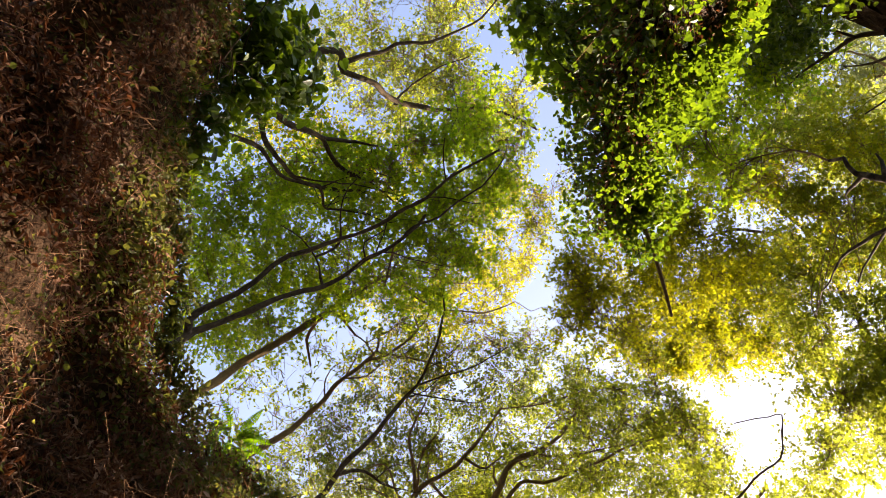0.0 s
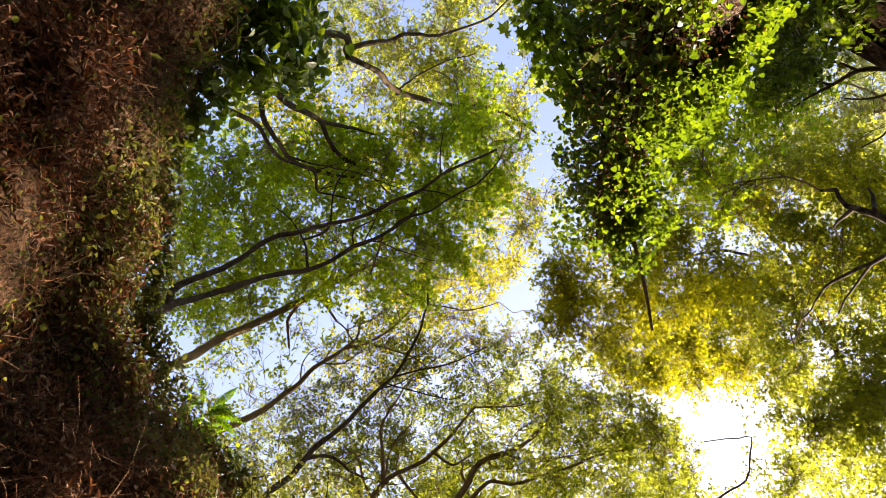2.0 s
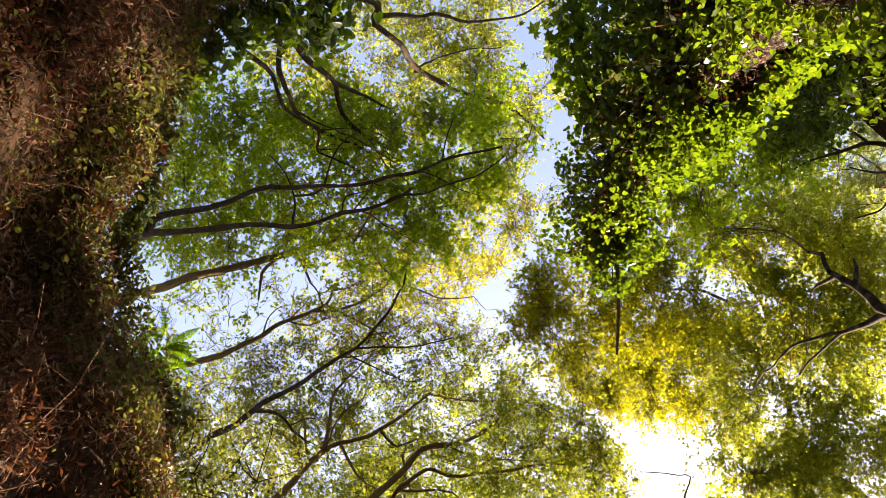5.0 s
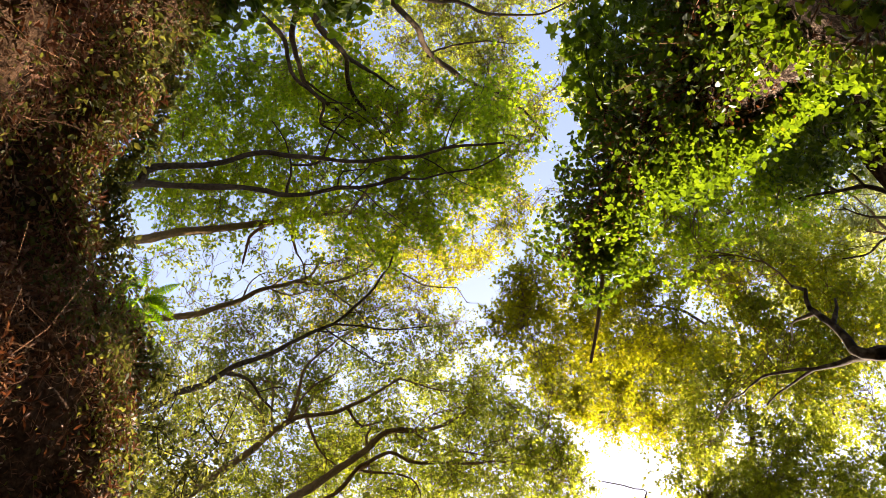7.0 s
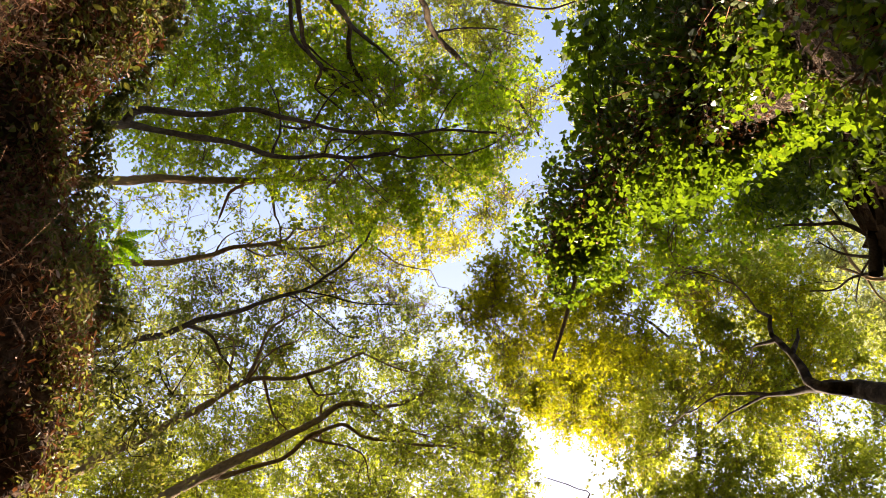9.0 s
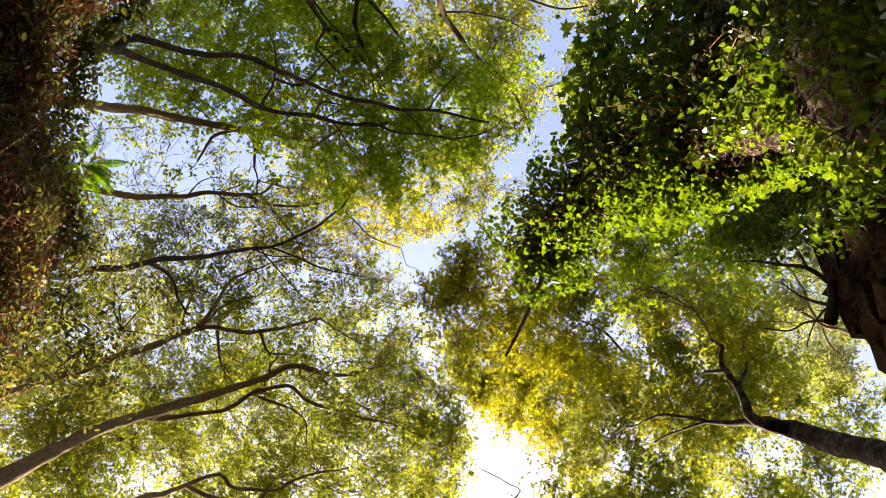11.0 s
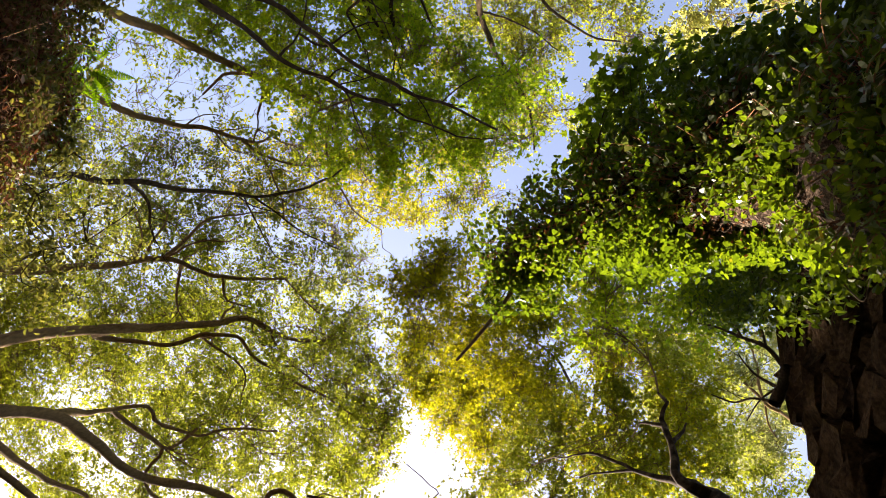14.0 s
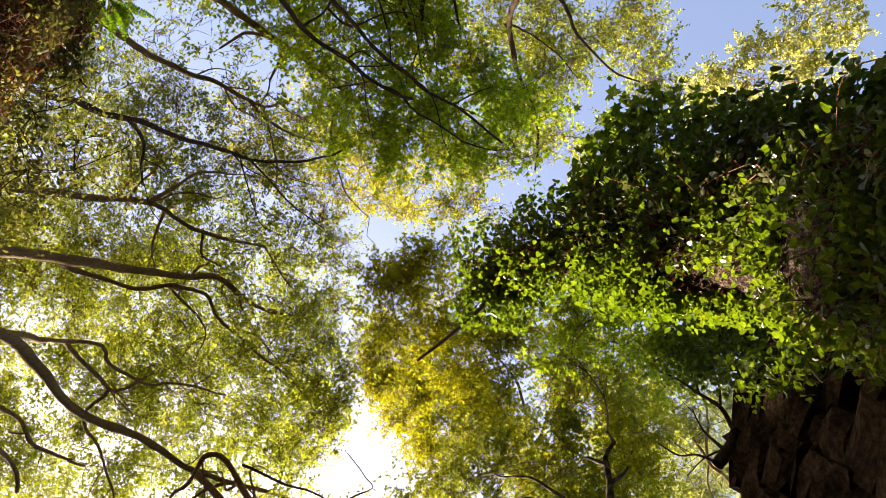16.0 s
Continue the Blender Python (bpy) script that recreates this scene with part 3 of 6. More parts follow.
# slender brown-stemmed tree with thin leaves on the bank
slim_stem_0_0 = [(-4.73, 1.53, 12.97, 0.651, 0.39), (-3.26, 1.2, 12.38, 0.487, 0.39), (-4.26, 1.71, 13.06, 0.476, 0.43), (-3.85, 2.09, 14.04, 0.57, 0.32), (-4.21, 1.26, 12.73, 0.272, 0.41), (-3.87, 0.82, 12.85, 0.302, 0.43), (-3.18, 1.71, 13.98, 0.3, 0.29), (-4.23, 1.11, 13.22, 0.213, 0.42), (-2.73, 1.71, 13.18, 0.189, 0.33), (-4.78, 1.22, 13.41, 0.195, 0.29), (-3.96, 1.37, 13.14, 0.42, 0.32), (-5.18, 1.4, 13.15, 0.192, 0.48), (-4.93, 1.24, 13.09, 0.2, 0.33)]
broad_tree("bank_tree", "slender brown-stemmed tree with thin leaves on the bank", (-4.72, 1.07, bank_z(-4.72, 1.07) - 0.15),
    [(-4.59, 1.03, 8.4, 0.045), (-4.44, 1.09, 9.42, 0.038), (-4.17, 1, 10.34, 0.03), (-3.9, 0.94, 10.98, 0.023), (-3.72, 0.84, 11.36, 0.019), (-3.71, 0.67, 11.6, 0.016)],
    [[(-3.91, 0.94, 11, 0.024), (-3.46, 1.04, 11.56, 0.016), (-3.03, 0.79, 12.1, 0.008)],
     [(-3.66, 0.89, 11.2, 0.016), (-3.38, 1.43, 11.8, 0.012), (-3.16, 1.83, 12.2, 0.009)]],
    BARK_BROWN,
    [(slim_stem_0_0, BLADE, 0.053, 1755, LEAF_LIME)])

# thin dark-stemmed tree arching out from the bank
thin_dark_0_0 = [(-4.24, 1.32, 11.59, 0.33, 0.37), (-4.22, 1.92, 12.6, 0.482, 0.35), (-4.5, 2.52, 11.73, 0.595, 0.5), (-6.44, 2.49, 11.6, 0.456, 0.46), (-1.81, 2.05, 12.09, 0.245, 0.47), (-2.65, 1.94, 11.65, 0.48, 0.32), (-5.39, 2.16, 11.86, 0.446, 0.43), (-4.61, 1.78, 11.23, 0.565, 0.44), (-5.2, 2.38, 13.73, 0.611, 0.37), (-4.21, 2.42, 12.26, 0.468, 0.48), (-4.62, 2.75, 14.6, 0.57, 0.38), (-3.29, 1.58, 12.61, 0.472, 0.35), (-6.83, 3.08, 13.5, 0.735, 0.47), (-6.41, 2.16, 12.9, 0.643, 0.37), (-6.97, 1.98, 12.3, 0.677, 0.45), (-3.23, 2.46, 12.42, 0.59, 0.37), (-2.73, 2.47, 14.97, 0.547, 0.37), (-7.63, 2.83, 14.2, 0.622, 0.41), (-3.84, 1.44, 12.76, 0.47, 0.45)]
thin_dark_0_1 = [(-5.2, 2.61, 11.96, 0.532, 0.47), (-3.24, 1.78, 13.76, 0.291, 0.38), (-7.85, 2.22, 14.58, 0.368, 0.43), (-2.35, 1.7, 11.72, 0.223, 0.45), (-6.78, 2.27, 11.78, 0.379, 0.5), (-4.87, 1.53, 11.3, 0.294, 0.4), (-2.33, 2.18, 14.56, 0.279, 0.37), (-8.71, 3.63, 14.21, 0.799, 0.34), (-7.37, 2.07, 14.81, 0.38, 0.47), (-2.57, 2.42, 12.52, 0.352, 0.43), (-3.66, 1.89, 12.61, 0.525, 0.47), (-3.17, 1.86, 14.55, 0.209, 0.48), (-5.7, 1.55, 12.48, 0.247, 0.44), (-6.25, 1.98, 15, 0.473, 0.38), (-2.69, 1.99, 14.26, 0.241, 0.38), (-1.95, 2.3, 14.17, 0.198, 0.39)]
broad_tree("bank_tree", "thin dark-stemmed tree arching out from the bank", (-4.14, 1.73, bank_z(-4.14, 1.73) - 0.15),
    [(-4.02, 1.68, 7.2, 0.035), (-3.95, 1.69, 7.72, 0.034), (-3.77, 1.63, 8.43, 0.03), (-3.58, 1.57, 8.93, 0.027), (-3.3, 1.44, 9.5, 0.024), (-2.99, 1.36, 9.99, 0.02), (-2.76, 1.16, 10.39, 0.017), (-2.53, 0.81, 10.89, 0.013), (-2.49, 0.6, 11.1, 0.011)],
    [[(-3.86, 1.67, 8.6, 0.025), (-3.63, 1.79, 8.89, 0.019), (-3.59, 2.02, 9.06, 0.016), (-3.52, 2.18, 9.2, 0.013)],
     [(-3, 1.36, 10, 0.01), (-2.45, 1.5, 10.32, 0.009), (-1.94, 1.53, 10.6, 0.007)]],
    BARK_DARK,
    # This crown's shade is put into the leaf colour.
    [(thin_dark_0_0 + thin_dark_0_1, BLADE, 0.051, 2496, LEAF_SHADED)])

# forked brown tree with sunlit green foliage on the bank
forked_0_0 = [(-5.7, 4.25, 11.89, 0.574, 0.37), (-6.44, 3.27, 11.99, 0.459, 0.38), (-4.33, 3.72, 13.76, 0.584, 0.45), (-8.06, 5.26, 13.76, 0.826, 0.41), (-2.34, 3.01, 13.54, 0.61, 0.44), (-3.63, 2.97, 13.24, 0.501, 0.3), (-6.55, 3.93, 13.1, 0.597, 0.32), (-8.39, 4.5, 13.68, 0.76, 0.46), (-3.77, 2.5, 11.69, 0.547, 0.38), (-4.65, 2.86, 12.19, 0.591, 0.32), (-4.17, 4.25, 15.03, 0.559, 0.37), (-5.14, 3.92, 12.98, 0.492, 0.46), (-5.5, 3.36, 13.18, 0.409, 0.43), (-1.88, 2.76, 14.32, 0.268, 0.43), (-7.05, 4.53, 11.51, 0.469, 0.45), (-4.98, 3.5, 11.29, 0.421, 0.43), (-4.86, 3.51, 13.85, 0.415, 0.44), (-6.41, 4.15, 12.02, 0.526, 0.41), (-3.36, 2.95, 13.92, 0.505, 0.45)]
forked_0_1 = [(-6.46, 3.12, 11.42, 0.376, 0.31), (-4.02, 3.41, 11.69, 0.573, 0.3), (-8.93, 3.77, 13.25, 0.616, 0.28), (-4.33, 4.29, 13.04, 0.441, 0.48), (-7.34, 3.73, 15.04, 0.835, 0.29), (-3.32, 3.9, 14.48, 0.734, 0.43), (-8.89, 5.19, 13.47, 0.553, 0.46), (-5.97, 4.77, 13.41, 0.5, 0.29), (-6.62, 3.01, 11.06, 0.473, 0.36), (-4.33, 3.94, 11.76, 0.479, 0.35), (-8.76, 4.37, 13.15, 0.774, 0.38), (-8.39, 5.91, 15.06, 0.53, 0.38), (-6.66, 3.05, 12.44, 0.396, 0.32), (-4.19, 4.15, 13.45, 0.409, 0.44), (-6.18, 3.26, 13.94, 0.593, 0.35), (-6.37, 3.66, 10.58, 0.353, 0.31), (-1.5, 2.65, 11.47, 0.418, 0.29), (-5.91, 3.88, 13.73, 0.467, 0.41), (-1.48, 2.86, 13.29, 0.19, 0.36)]
forked_0_2 = [(-1.77, 2.89, 13.72, 0.27, 0.41), (-3.04, 2.9, 15.02, 0.585, 0.45), (-5.35, 2.75, 10.73, 0.334, 0.33), (-5.72, 3.19, 10.46, 0.386, 0.34)]
broad_tree("bank_tree", "forked brown tree with sunlit green foliage on the bank", (-4.79, 3.21, bank_z(-4.79, 3.21) - 0.15),
    [(-4.65, 3.12, 7.8, 0.061), (-4.57, 3.08, 8.32, 0.057), (-4.41, 3.01, 8.91, 0.051), (-4.1, 2.84, 9.65, 0.043), (-3.73, 2.63, 10.32, 0.034), (-3.47, 2.67, 10.64, 0.03), (-3.14, 2.64, 11.03, 0.025), (-2.65, 2.44, 11.6, 0.016)],
    [[(-3.77, 2.66, 10.2, 0.026), (-3.8, 2.28, 10.68, 0.021), (-3.74, 2.06, 10.95, 0.017), (-3.31, 1.73, 11.6, 0.008)],
     [(-3.92, 2.74, 9.9, 0.018), (-4.35, 2.58, 10.56, 0.013), (-4.77, 2.51, 11, 0.008)],
     [(-3.61, 2.65, 10.5, 0.019), (-3.67, 3.27, 10.92, 0.013), (-3.53, 3.59, 11.2, 0.008)],
     [(-3.29, 2.68, 10.9, 0.02), (-3.1, 2.98, 11.17, 0.014), (-2.85, 2.99, 11.4, 0.008)]],
    BARK_BROWN,
    [(forked_0_0 + forked_0_1 + forked_0_2, BLADE, 0.052, 2496, LEAF_GREEN)])

# reaching brown tree with a broad light crown
reaching_0_0 = [(-2.98, 4.17, 11.92, 0.351, 0.42), (-0.34, 3.68, 11.17, 0.22, 0.31), (-1.33, 4.29, 10.86, 0.527, 0.3), (-4.77, 4.59, 13.74, 0.656, 0.46), (-2.22, 4.64, 12.51, 0.503, 0.46), (-1.84, 4.08, 12.44, 0.368, 0.35), (-4.82, 4.95, 11.27, 0.49, 0.42), (-1.59, 4.95, 14.44, 0.696, 0.3), (-5.37, 4.97, 11.32, 0.411, 0.4), (-5.13, 6.36, 14.96, 0.843, 0.42), (-3.3, 3.62, 11.77, 0.49, 0.34), (-1.13, 6.09, 14.92, 0.527, 0.44), (-2.79, 4.73, 11.04, 0.506, 0.45), (-2.63, 4.41, 13.11, 0.585, 0.42), (-4.34, 6.22, 15, 0.623, 0.41), (-3.22, 4.33, 14.02, 0.505, 0.39), (-2.76, 5.3, 12.51, 0.532, 0.34), (-2.61, 3.64, 13.86, 0.61, 0.39), (-6.18, 5.2, 13.81, 0.78, 0.4)]
reaching_0_1 = [(-4.44, 4.2, 11.72, 0.588, 0.31), (-0.87, 3.43, 13.32, 0.301, 0.4), (-4.84, 5.64, 15.01, 0.793, 0.4), (-3.24, 5.28, 13.72, 0.718, 0.39), (-3.26, 3.43, 12.41, 0.44, 0.29), (-1.58, 3.17, 13.67, 0.525, 0.32), (-1.86, 5.25, 12.16, 0.382, 0.44), (-1.64, 3.77, 13.63, 0.471, 0.43), (-0.69, 3.85, 12.23, 0.367, 0.43), (-1.13, 3.78, 12.88, 0.542, 0.29), (-0.83, 4.73, 12.94, 0.386, 0.36), (-5, 6.02, 13.41, 0.481, 0.3), (-3.98, 3.69, 12.5, 0.428, 0.46), (-5.44, 4.73, 11.87, 0.442, 0.3), (-4.92, 5.08, 12.58, 0.476, 0.48), (-1.03, 3.21, 14, 0.429, 0.37), (-3.84, 5.89, 12.83, 0.54, 0.38), (-0.54, 2.79, 12.1, 0.254, 0.42), (-0.53, 4.97, 12.6, 0.373, 0.47)]
reaching_0_2 = [(-1.62, 2.68, 11, 0.326, 0.47), (-0.44, 3.39, 11.48, 0.185, 0.38), (-1.21, 4.59, 12.31, 0.358, 0.33), (-0.31, 5.49, 14.63, 0.295, 0.42), (-1.75, 3.4, 11.8, 0.396, 0.48), (-0.56, 3.41, 12.09, 0.168, 0.35), (-7.09, 6.35, 13.65, 0.624, 0.44), (-2.15, 3.6, 11.96, 0.356, 0.4), (-2.63, 6.27, 14.17, 0.46, 0.38), (-4.95, 5.35, 13.87, 0.459, 0.31), (-2.09, 4.46, 11.24, 0.33, 0.45)]
reaching_1_0 = [(-0.66, 3.91, 11.7, 0.304, 0.57), (-0.32, 4.25, 12.69, 0.231, 0.61), (-0.89, 3.58, 12.14, 0.366, 0.51), (-0.65, 4.09, 12.97, 0.29, 0.66), (-0.58, 3.9, 13.08, 0.204, 0.53), (-0.39, 3.9, 12.65, 0.147, 0.52), (-0.4, 3.86, 12.05, 0.151, 0.66), (-0.4, 3.45, 11.93, 0.111, 0.47)]
broad_tree("bank_tree", "reaching brown tree with a broad light crown", (-3.93, 3.48, bank_z(-3.93, 3.48) - 0.15),
    [(-3.81, 3.37, 8.2, 0.061), (-3.57, 3.32, 9.11, 0.054), (-3.2, 3.22, 9.9, 0.046), (-2.93, 3.12, 10.39, 0.041), (-2.68, 2.98, 10.81, 0.036), (-2.19, 3.1, 11.37, 0.029), (-1.72, 2.97, 11.9, 0.021), (-1.43, 2.91, 12.2, 0.017)],
    [[(-3.8, 3.67, 9.6, 0.033), (-3.18, 3.52, 10.23, 0.028), (-2.97, 3.31, 10.5, 0.026), (-2.67, 3.23, 10.77, 0.024), (-2.35, 3.46, 11.03, 0.022), (-1.8, 3.6, 11.42, 0.018), (-0.91, 3.83, 12, 0.013)],
     [(-3.17, 3.63, 11.1, 0.02), (-2.52, 3.8, 11.4, 0.013), (-2.41, 4.35, 11.6, 0.009)],
     [(-2.44, 3.15, 11.4, 0.016), (-2.02, 3.52, 11.72, 0.013), (-1.26, 3.8, 12.2, 0.009)]],
    BARK_BROWN,
    [(reaching_0_0 + reaching_0_1 + reaching_0_2, BLADE, 0.052, 2496, LEAF_GREEN),
     (reaching_1_0, STAR, 0.061, 2483, LEAF_GREEN)])

# spreading dark-limbed tree with twisting boughs
spreading_0_0 = [(-6.55, 6.94, 12.79, 0.438, 0.49), (-9.43, 6.18, 14, 0.5, 0.51), (-7.12, 7.38, 12.53, 0.461, 0.36), (-7.14, 6.26, 12.19, 0.47, 0.37), (-7.55, 8.42, 12.56, 0.741, 0.46), (-6.41, 5.15, 12.8, 0.46, 0.59), (-8.41, 5.93, 13.63, 0.714, 0.48), (-8.5, 5.05, 12.76, 0.424, 0.57), (-6.89, 4.82, 12.79, 0.677, 0.53), (-7.69, 6.08, 13.04, 0.438, 0.56), (-8.87, 6.54, 13.79, 0.467, 0.39), (-6.28, 6.03, 12.1, 0.602, 0.51), (-7.55, 7.85, 12.45, 0.486, 0.47), (-7.18, 6.54, 12.94, 0.447, 0.4), (-6.47, 7.48, 13.11, 0.65, 0.55), (-6.32, 7.41, 12.11, 0.414, 0.57), (-7.26, 5.9, 13.71, 0.629, 0.41), (-8.17, 5.18, 13, 0.588, 0.59), (-7.54, 7.26, 13.42, 0.584, 0.54)]
spreading_0_1 = [(-6.2, 5.82, 12.88, 0.638, 0.58), (-8.35, 7.08, 13.19, 0.744, 0.44), (-6.39, 6.51, 13.12, 0.494, 0.46), (-6.87, 7.48, 12.91, 0.706, 0.55), (-7.06, 6.02, 13, 0.716, 0.38), (-7.76, 7.33, 12.62, 0.653, 0.54), (-7.46, 5.08, 12.94, 0.574, 0.53), (-8, 6.31, 12.65, 0.529, 0.36), (-6.88, 5.15, 12.45, 0.427, 0.52), (-7.34, 8.33, 13.07, 0.587, 0.36), (-6.97, 5.13, 13.78, 0.576, 0.52), (-8.21, 7.73, 13.84, 0.55, 0.4), (-7.19, 5.58, 12.6, 0.445, 0.44), (-4.59, 8.45, 12.53, 0.617, 0.38), (-0.26, 4.64, 10.36, 0.524, 0.49), (-2.81, 5.73, 15.03, 0.701, 0.5), (-2.48, 8.01, 13.56, 0.583, 0.45), (-2.16, 3.41, 13.34, 0.405, 0.35), (-3.65, 8.56, 13.06, 0.72, 0.38)]
spreading_0_2 = [(-1.2, 4.61, 14.45, 0.431, 0.51), (-1.81, 4.84, 13.7, 0.531, 0.35), (-4.77, 10.94, 14.9, 0.56, 0.4), (-0.23, 5.01, 13.26, 0.246, 0.36), (-6.83, 6.68, 14.04, 0.702, 0.54), (-3.77, 5.87, 11.89, 0.665, 0.52), (-0.75, 4.34, 11.32, 0.569, 0.53), (-4.87, 7.81, 13.46, 0.612, 0.53), (-3.31, 9.52, 12.62, 0.488, 0.42), (-3.98, 4.8, 14.41, 0.476, 0.49), (-3.56, 9.81, 14.07, 0.56, 0.45), (-4.41, 3.91, 11.17, 0.462, 0.32), (-4.09, 6.54, 14.95, 0.839, 0.49), (-1.23, 6.78, 15.05, 0.753, 0.39), (-4.16, 8.64, 12.83, 0.662, 0.43), (-6.66, 5.97, 14.47, 0.552, 0.41), (-3.22, 6.4, 11.55, 0.396, 0.51), (-1.08, 2.99, 10.59, 0.328, 0.42), (-2.42, 2.87, 11.13, 0.465, 0.38)]
spreading_0_3 = [(-3.91, 8.19, 14.84, 0.723, 0.33), (-4.77, 6.12, 13.98, 0.611, 0.52), (-0.8, 5.48, 10.45, 0.557, 0.48), (-7.09, 7.65, 14.49, 0.686, 0.49), (-4.71, 4.81, 14.59, 0.57, 0.55), (-2.21, 6.82, 14.07, 0.542, 0.54), (-6.36, 7.78, 13.93, 0.566, 0.47), (-1.98, 6.64, 14.66, 0.526, 0.38), (-2.26, 5.58, 13.53, 0.516, 0.49), (-4.75, 5.83, 14.74, 0.579, 0.4), (-2.79, 5.73, 12.1, 0.535, 0.35), (-1.48, 4.71, 11.91, 0.552, 0.52), (-2.3, 8.8, 13.37, 0.704, 0.53), (-3.03, 4.99, 14.6, 0.647, 0.42), (-5.27, 8.08, 13.34, 0.485, 0.38), (-5.88, 6.69, 13.64, 0.632, 0.34), (-4.57, 4.06, 12.48, 0.455, 0.54), (-3.9, 6.9, 12.91, 0.53, 0.39), (-0.69, 4.56, 12.84, 0.413, 0.49)]
spreading_0_4 = [(-2.4, 8.57, 15.09, 0.571, 0.44), (-5.67, 7.41, 14.71, 0.728, 0.37), (-0.77, 8.86, 15.09, 0.631, 0.51), (-1.67, 3.25, 10.49, 0.428, 0.48), (-2.68, 6.25, 13.67, 0.506, 0.43), (-5.5, 5.53, 13.85, 0.569, 0.55), (-1.81, 8.4, 14.15, 0.686, 0.41), (-2.56, 4.67, 11.6, 0.564, 0.53), (-6.61, 5.69, 12.83, 0.599, 0.51), (-1.87, 6.54, 12.86, 0.442, 0.41), (-1.13, 2.83, 11.69, 0.558, 0.46), (-4.51, 7.98, 12.83, 0.774, 0.47), (-0.05, 7.53, 14.73, 0.58, 0.46), (-5.08, 5.16, 11.79, 0.419, 0.52), (-4.05, 8.32, 13.58, 0.706, 0.46), (-2.12, 6.6, 10.32, 0.439, 0.39), (-5.85, 7.71, 14.1, 0.532, 0.51), (-2.64, 7.35, 14.26, 0.607, 0.52), (-3, 4.89, 10.7, 0.458, 0.49)]
spreading_0_5 = [(-1.18, 4.8, 13.44, 0.483, 0.51), (-3.35, 6.37, 12.77, 0.5, 0.52), (-2.82, 10.83, 15.09, 0.922, 0.47), (-3.6, 9.42, 14.92, 0.642, 0.54), (-0.63, 3.04, 11.3, 0.184, 0.47), (-4.43, 10.71, 15.03, 0.835, 0.41), (-5.72, 7.83, 13.15, 0.749, 0.44), (-2.55, 7.09, 13.01, 0.521, 0.53), (-2.37, 7.43, 10.58, 0.589, 0.33), (-1.88, 3.94, 13.66, 0.466, 0.53), (-0.45, 6.11, 12.07, 0.445, 0.52), (-1.35, 7.18, 14.47, 0.66, 0.54), (-2.91, 9.47, 14.87, 0.623, 0.33), (-1.43, 7.12, 11.38, 0.439, 0.38), (-3.91, 5.44, 12.9, 0.41, 0.37), (-6.58, 6.11, 12.77, 0.464, 0.32), (-3.67, 5.62, 14.99, 0.49, 0.36), (-0.64, 4.27, 13.84, 0.26, 0.52), (-2.69, 7.07, 12.12, 0.415, 0.42)]
spreading_0_6 = [(-0.3, 5.32, 13.07, 0.428, 0.34), (-6.04, 9.79, 15.02, 0.832, 0.5), (-3.69, 3.96, 14.16, 0.526, 0.34), (-0.89, 6.08, 10.34, 0.394, 0.34), (-4.93, 5.9, 12.99, 0.552, 0.55), (-0.67, 4.45, 13.39, 0.319, 0.42), (-3.94, 5.02, 13.67, 0.635, 0.49)]
broad_tree("bank_tree", "spreading dark-limbed tree with twisting boughs", (-3.95, 3.62, bank_z(-3.95, 3.62) - 0.15),
    [(-3.37, 3.65, 7.2, 0.063), (-3.11, 3.78, 7.9, 0.058), (-2.87, 4, 8.31, 0.055), (-2.57, 4.35, 8.73, 0.052), (-2.3, 4.51, 9.06, 0.049), (-1.85, 4.57, 9.56, 0.043), (-1.51, 4.71, 9.88, 0.039), (-1.11, 4.78, 10.23, 0.035), (-0.73, 4.77, 10.56, 0.03), (0.08, 4.66, 11.2, 0.021)],
    [[(-3.09, 3.81, 7.92, 0.034), (-3.07, 4.01, 8.9, 0.026), (-2.78, 3.92, 9.34, 0.023), (-2.62, 4.16, 9.54, 0.021), (-2.28, 4.21, 9.88, 0.018), (-2.07, 4.1, 10.13, 0.016), (-1.58, 3.99, 10.6, 0.012)],
     [(-3.02, 4.01, 9, 0.031), (-2.78, 4.26, 9.41, 0.027), (-2.53, 4.49, 9.78, 0.024), (-2.42, 4.31, 10.2, 0.019)],
     [(-2.52, 4.87, 9.6, 0.022), (-2.24, 5.32, 10.04, 0.018), (-1.88, 6.04, 10.6, 0.013)],
     [(-0.1, 3.84, 8.6, 0.043), (-0.51, 3.88, 8.86, 0.037), (-0.76, 3.86, 9.02, 0.033), (-0.96, 3.88, 9.14, 0.03), (-1.11, 4.06, 9.24, 0.028), (-1.1, 4.4, 9.39, 0.024), (-1.16, 4.91, 9.6, 0.018)],
     [(-3.40, 3.64, 7.1, 0.034), (-3.05, 4.47, 8.1, 0.029), (-2.74, 4.8, 8.7, 0.024), (-2.58, 5.13, 9, 0.022), (-2.17, 5.31, 9.6, 0.015)],
     [(-3.50, 3.64, 6.8, 0.032), (-2.52, 4.4, 7.6, 0.027), (-2.29, 4.68, 7.95, 0.023), (-2.16, 5.04, 8.2, 0.02)]],
    BARK_BROWN,
    [(spreading_0_0 + spreading_0_1 + spreading_0_2 + spreading_0_3 + spreading_0_4 + spreading_0_5 + spreading_0_6, BLADE, 0.057, 2496, LEAF_GREEN)])

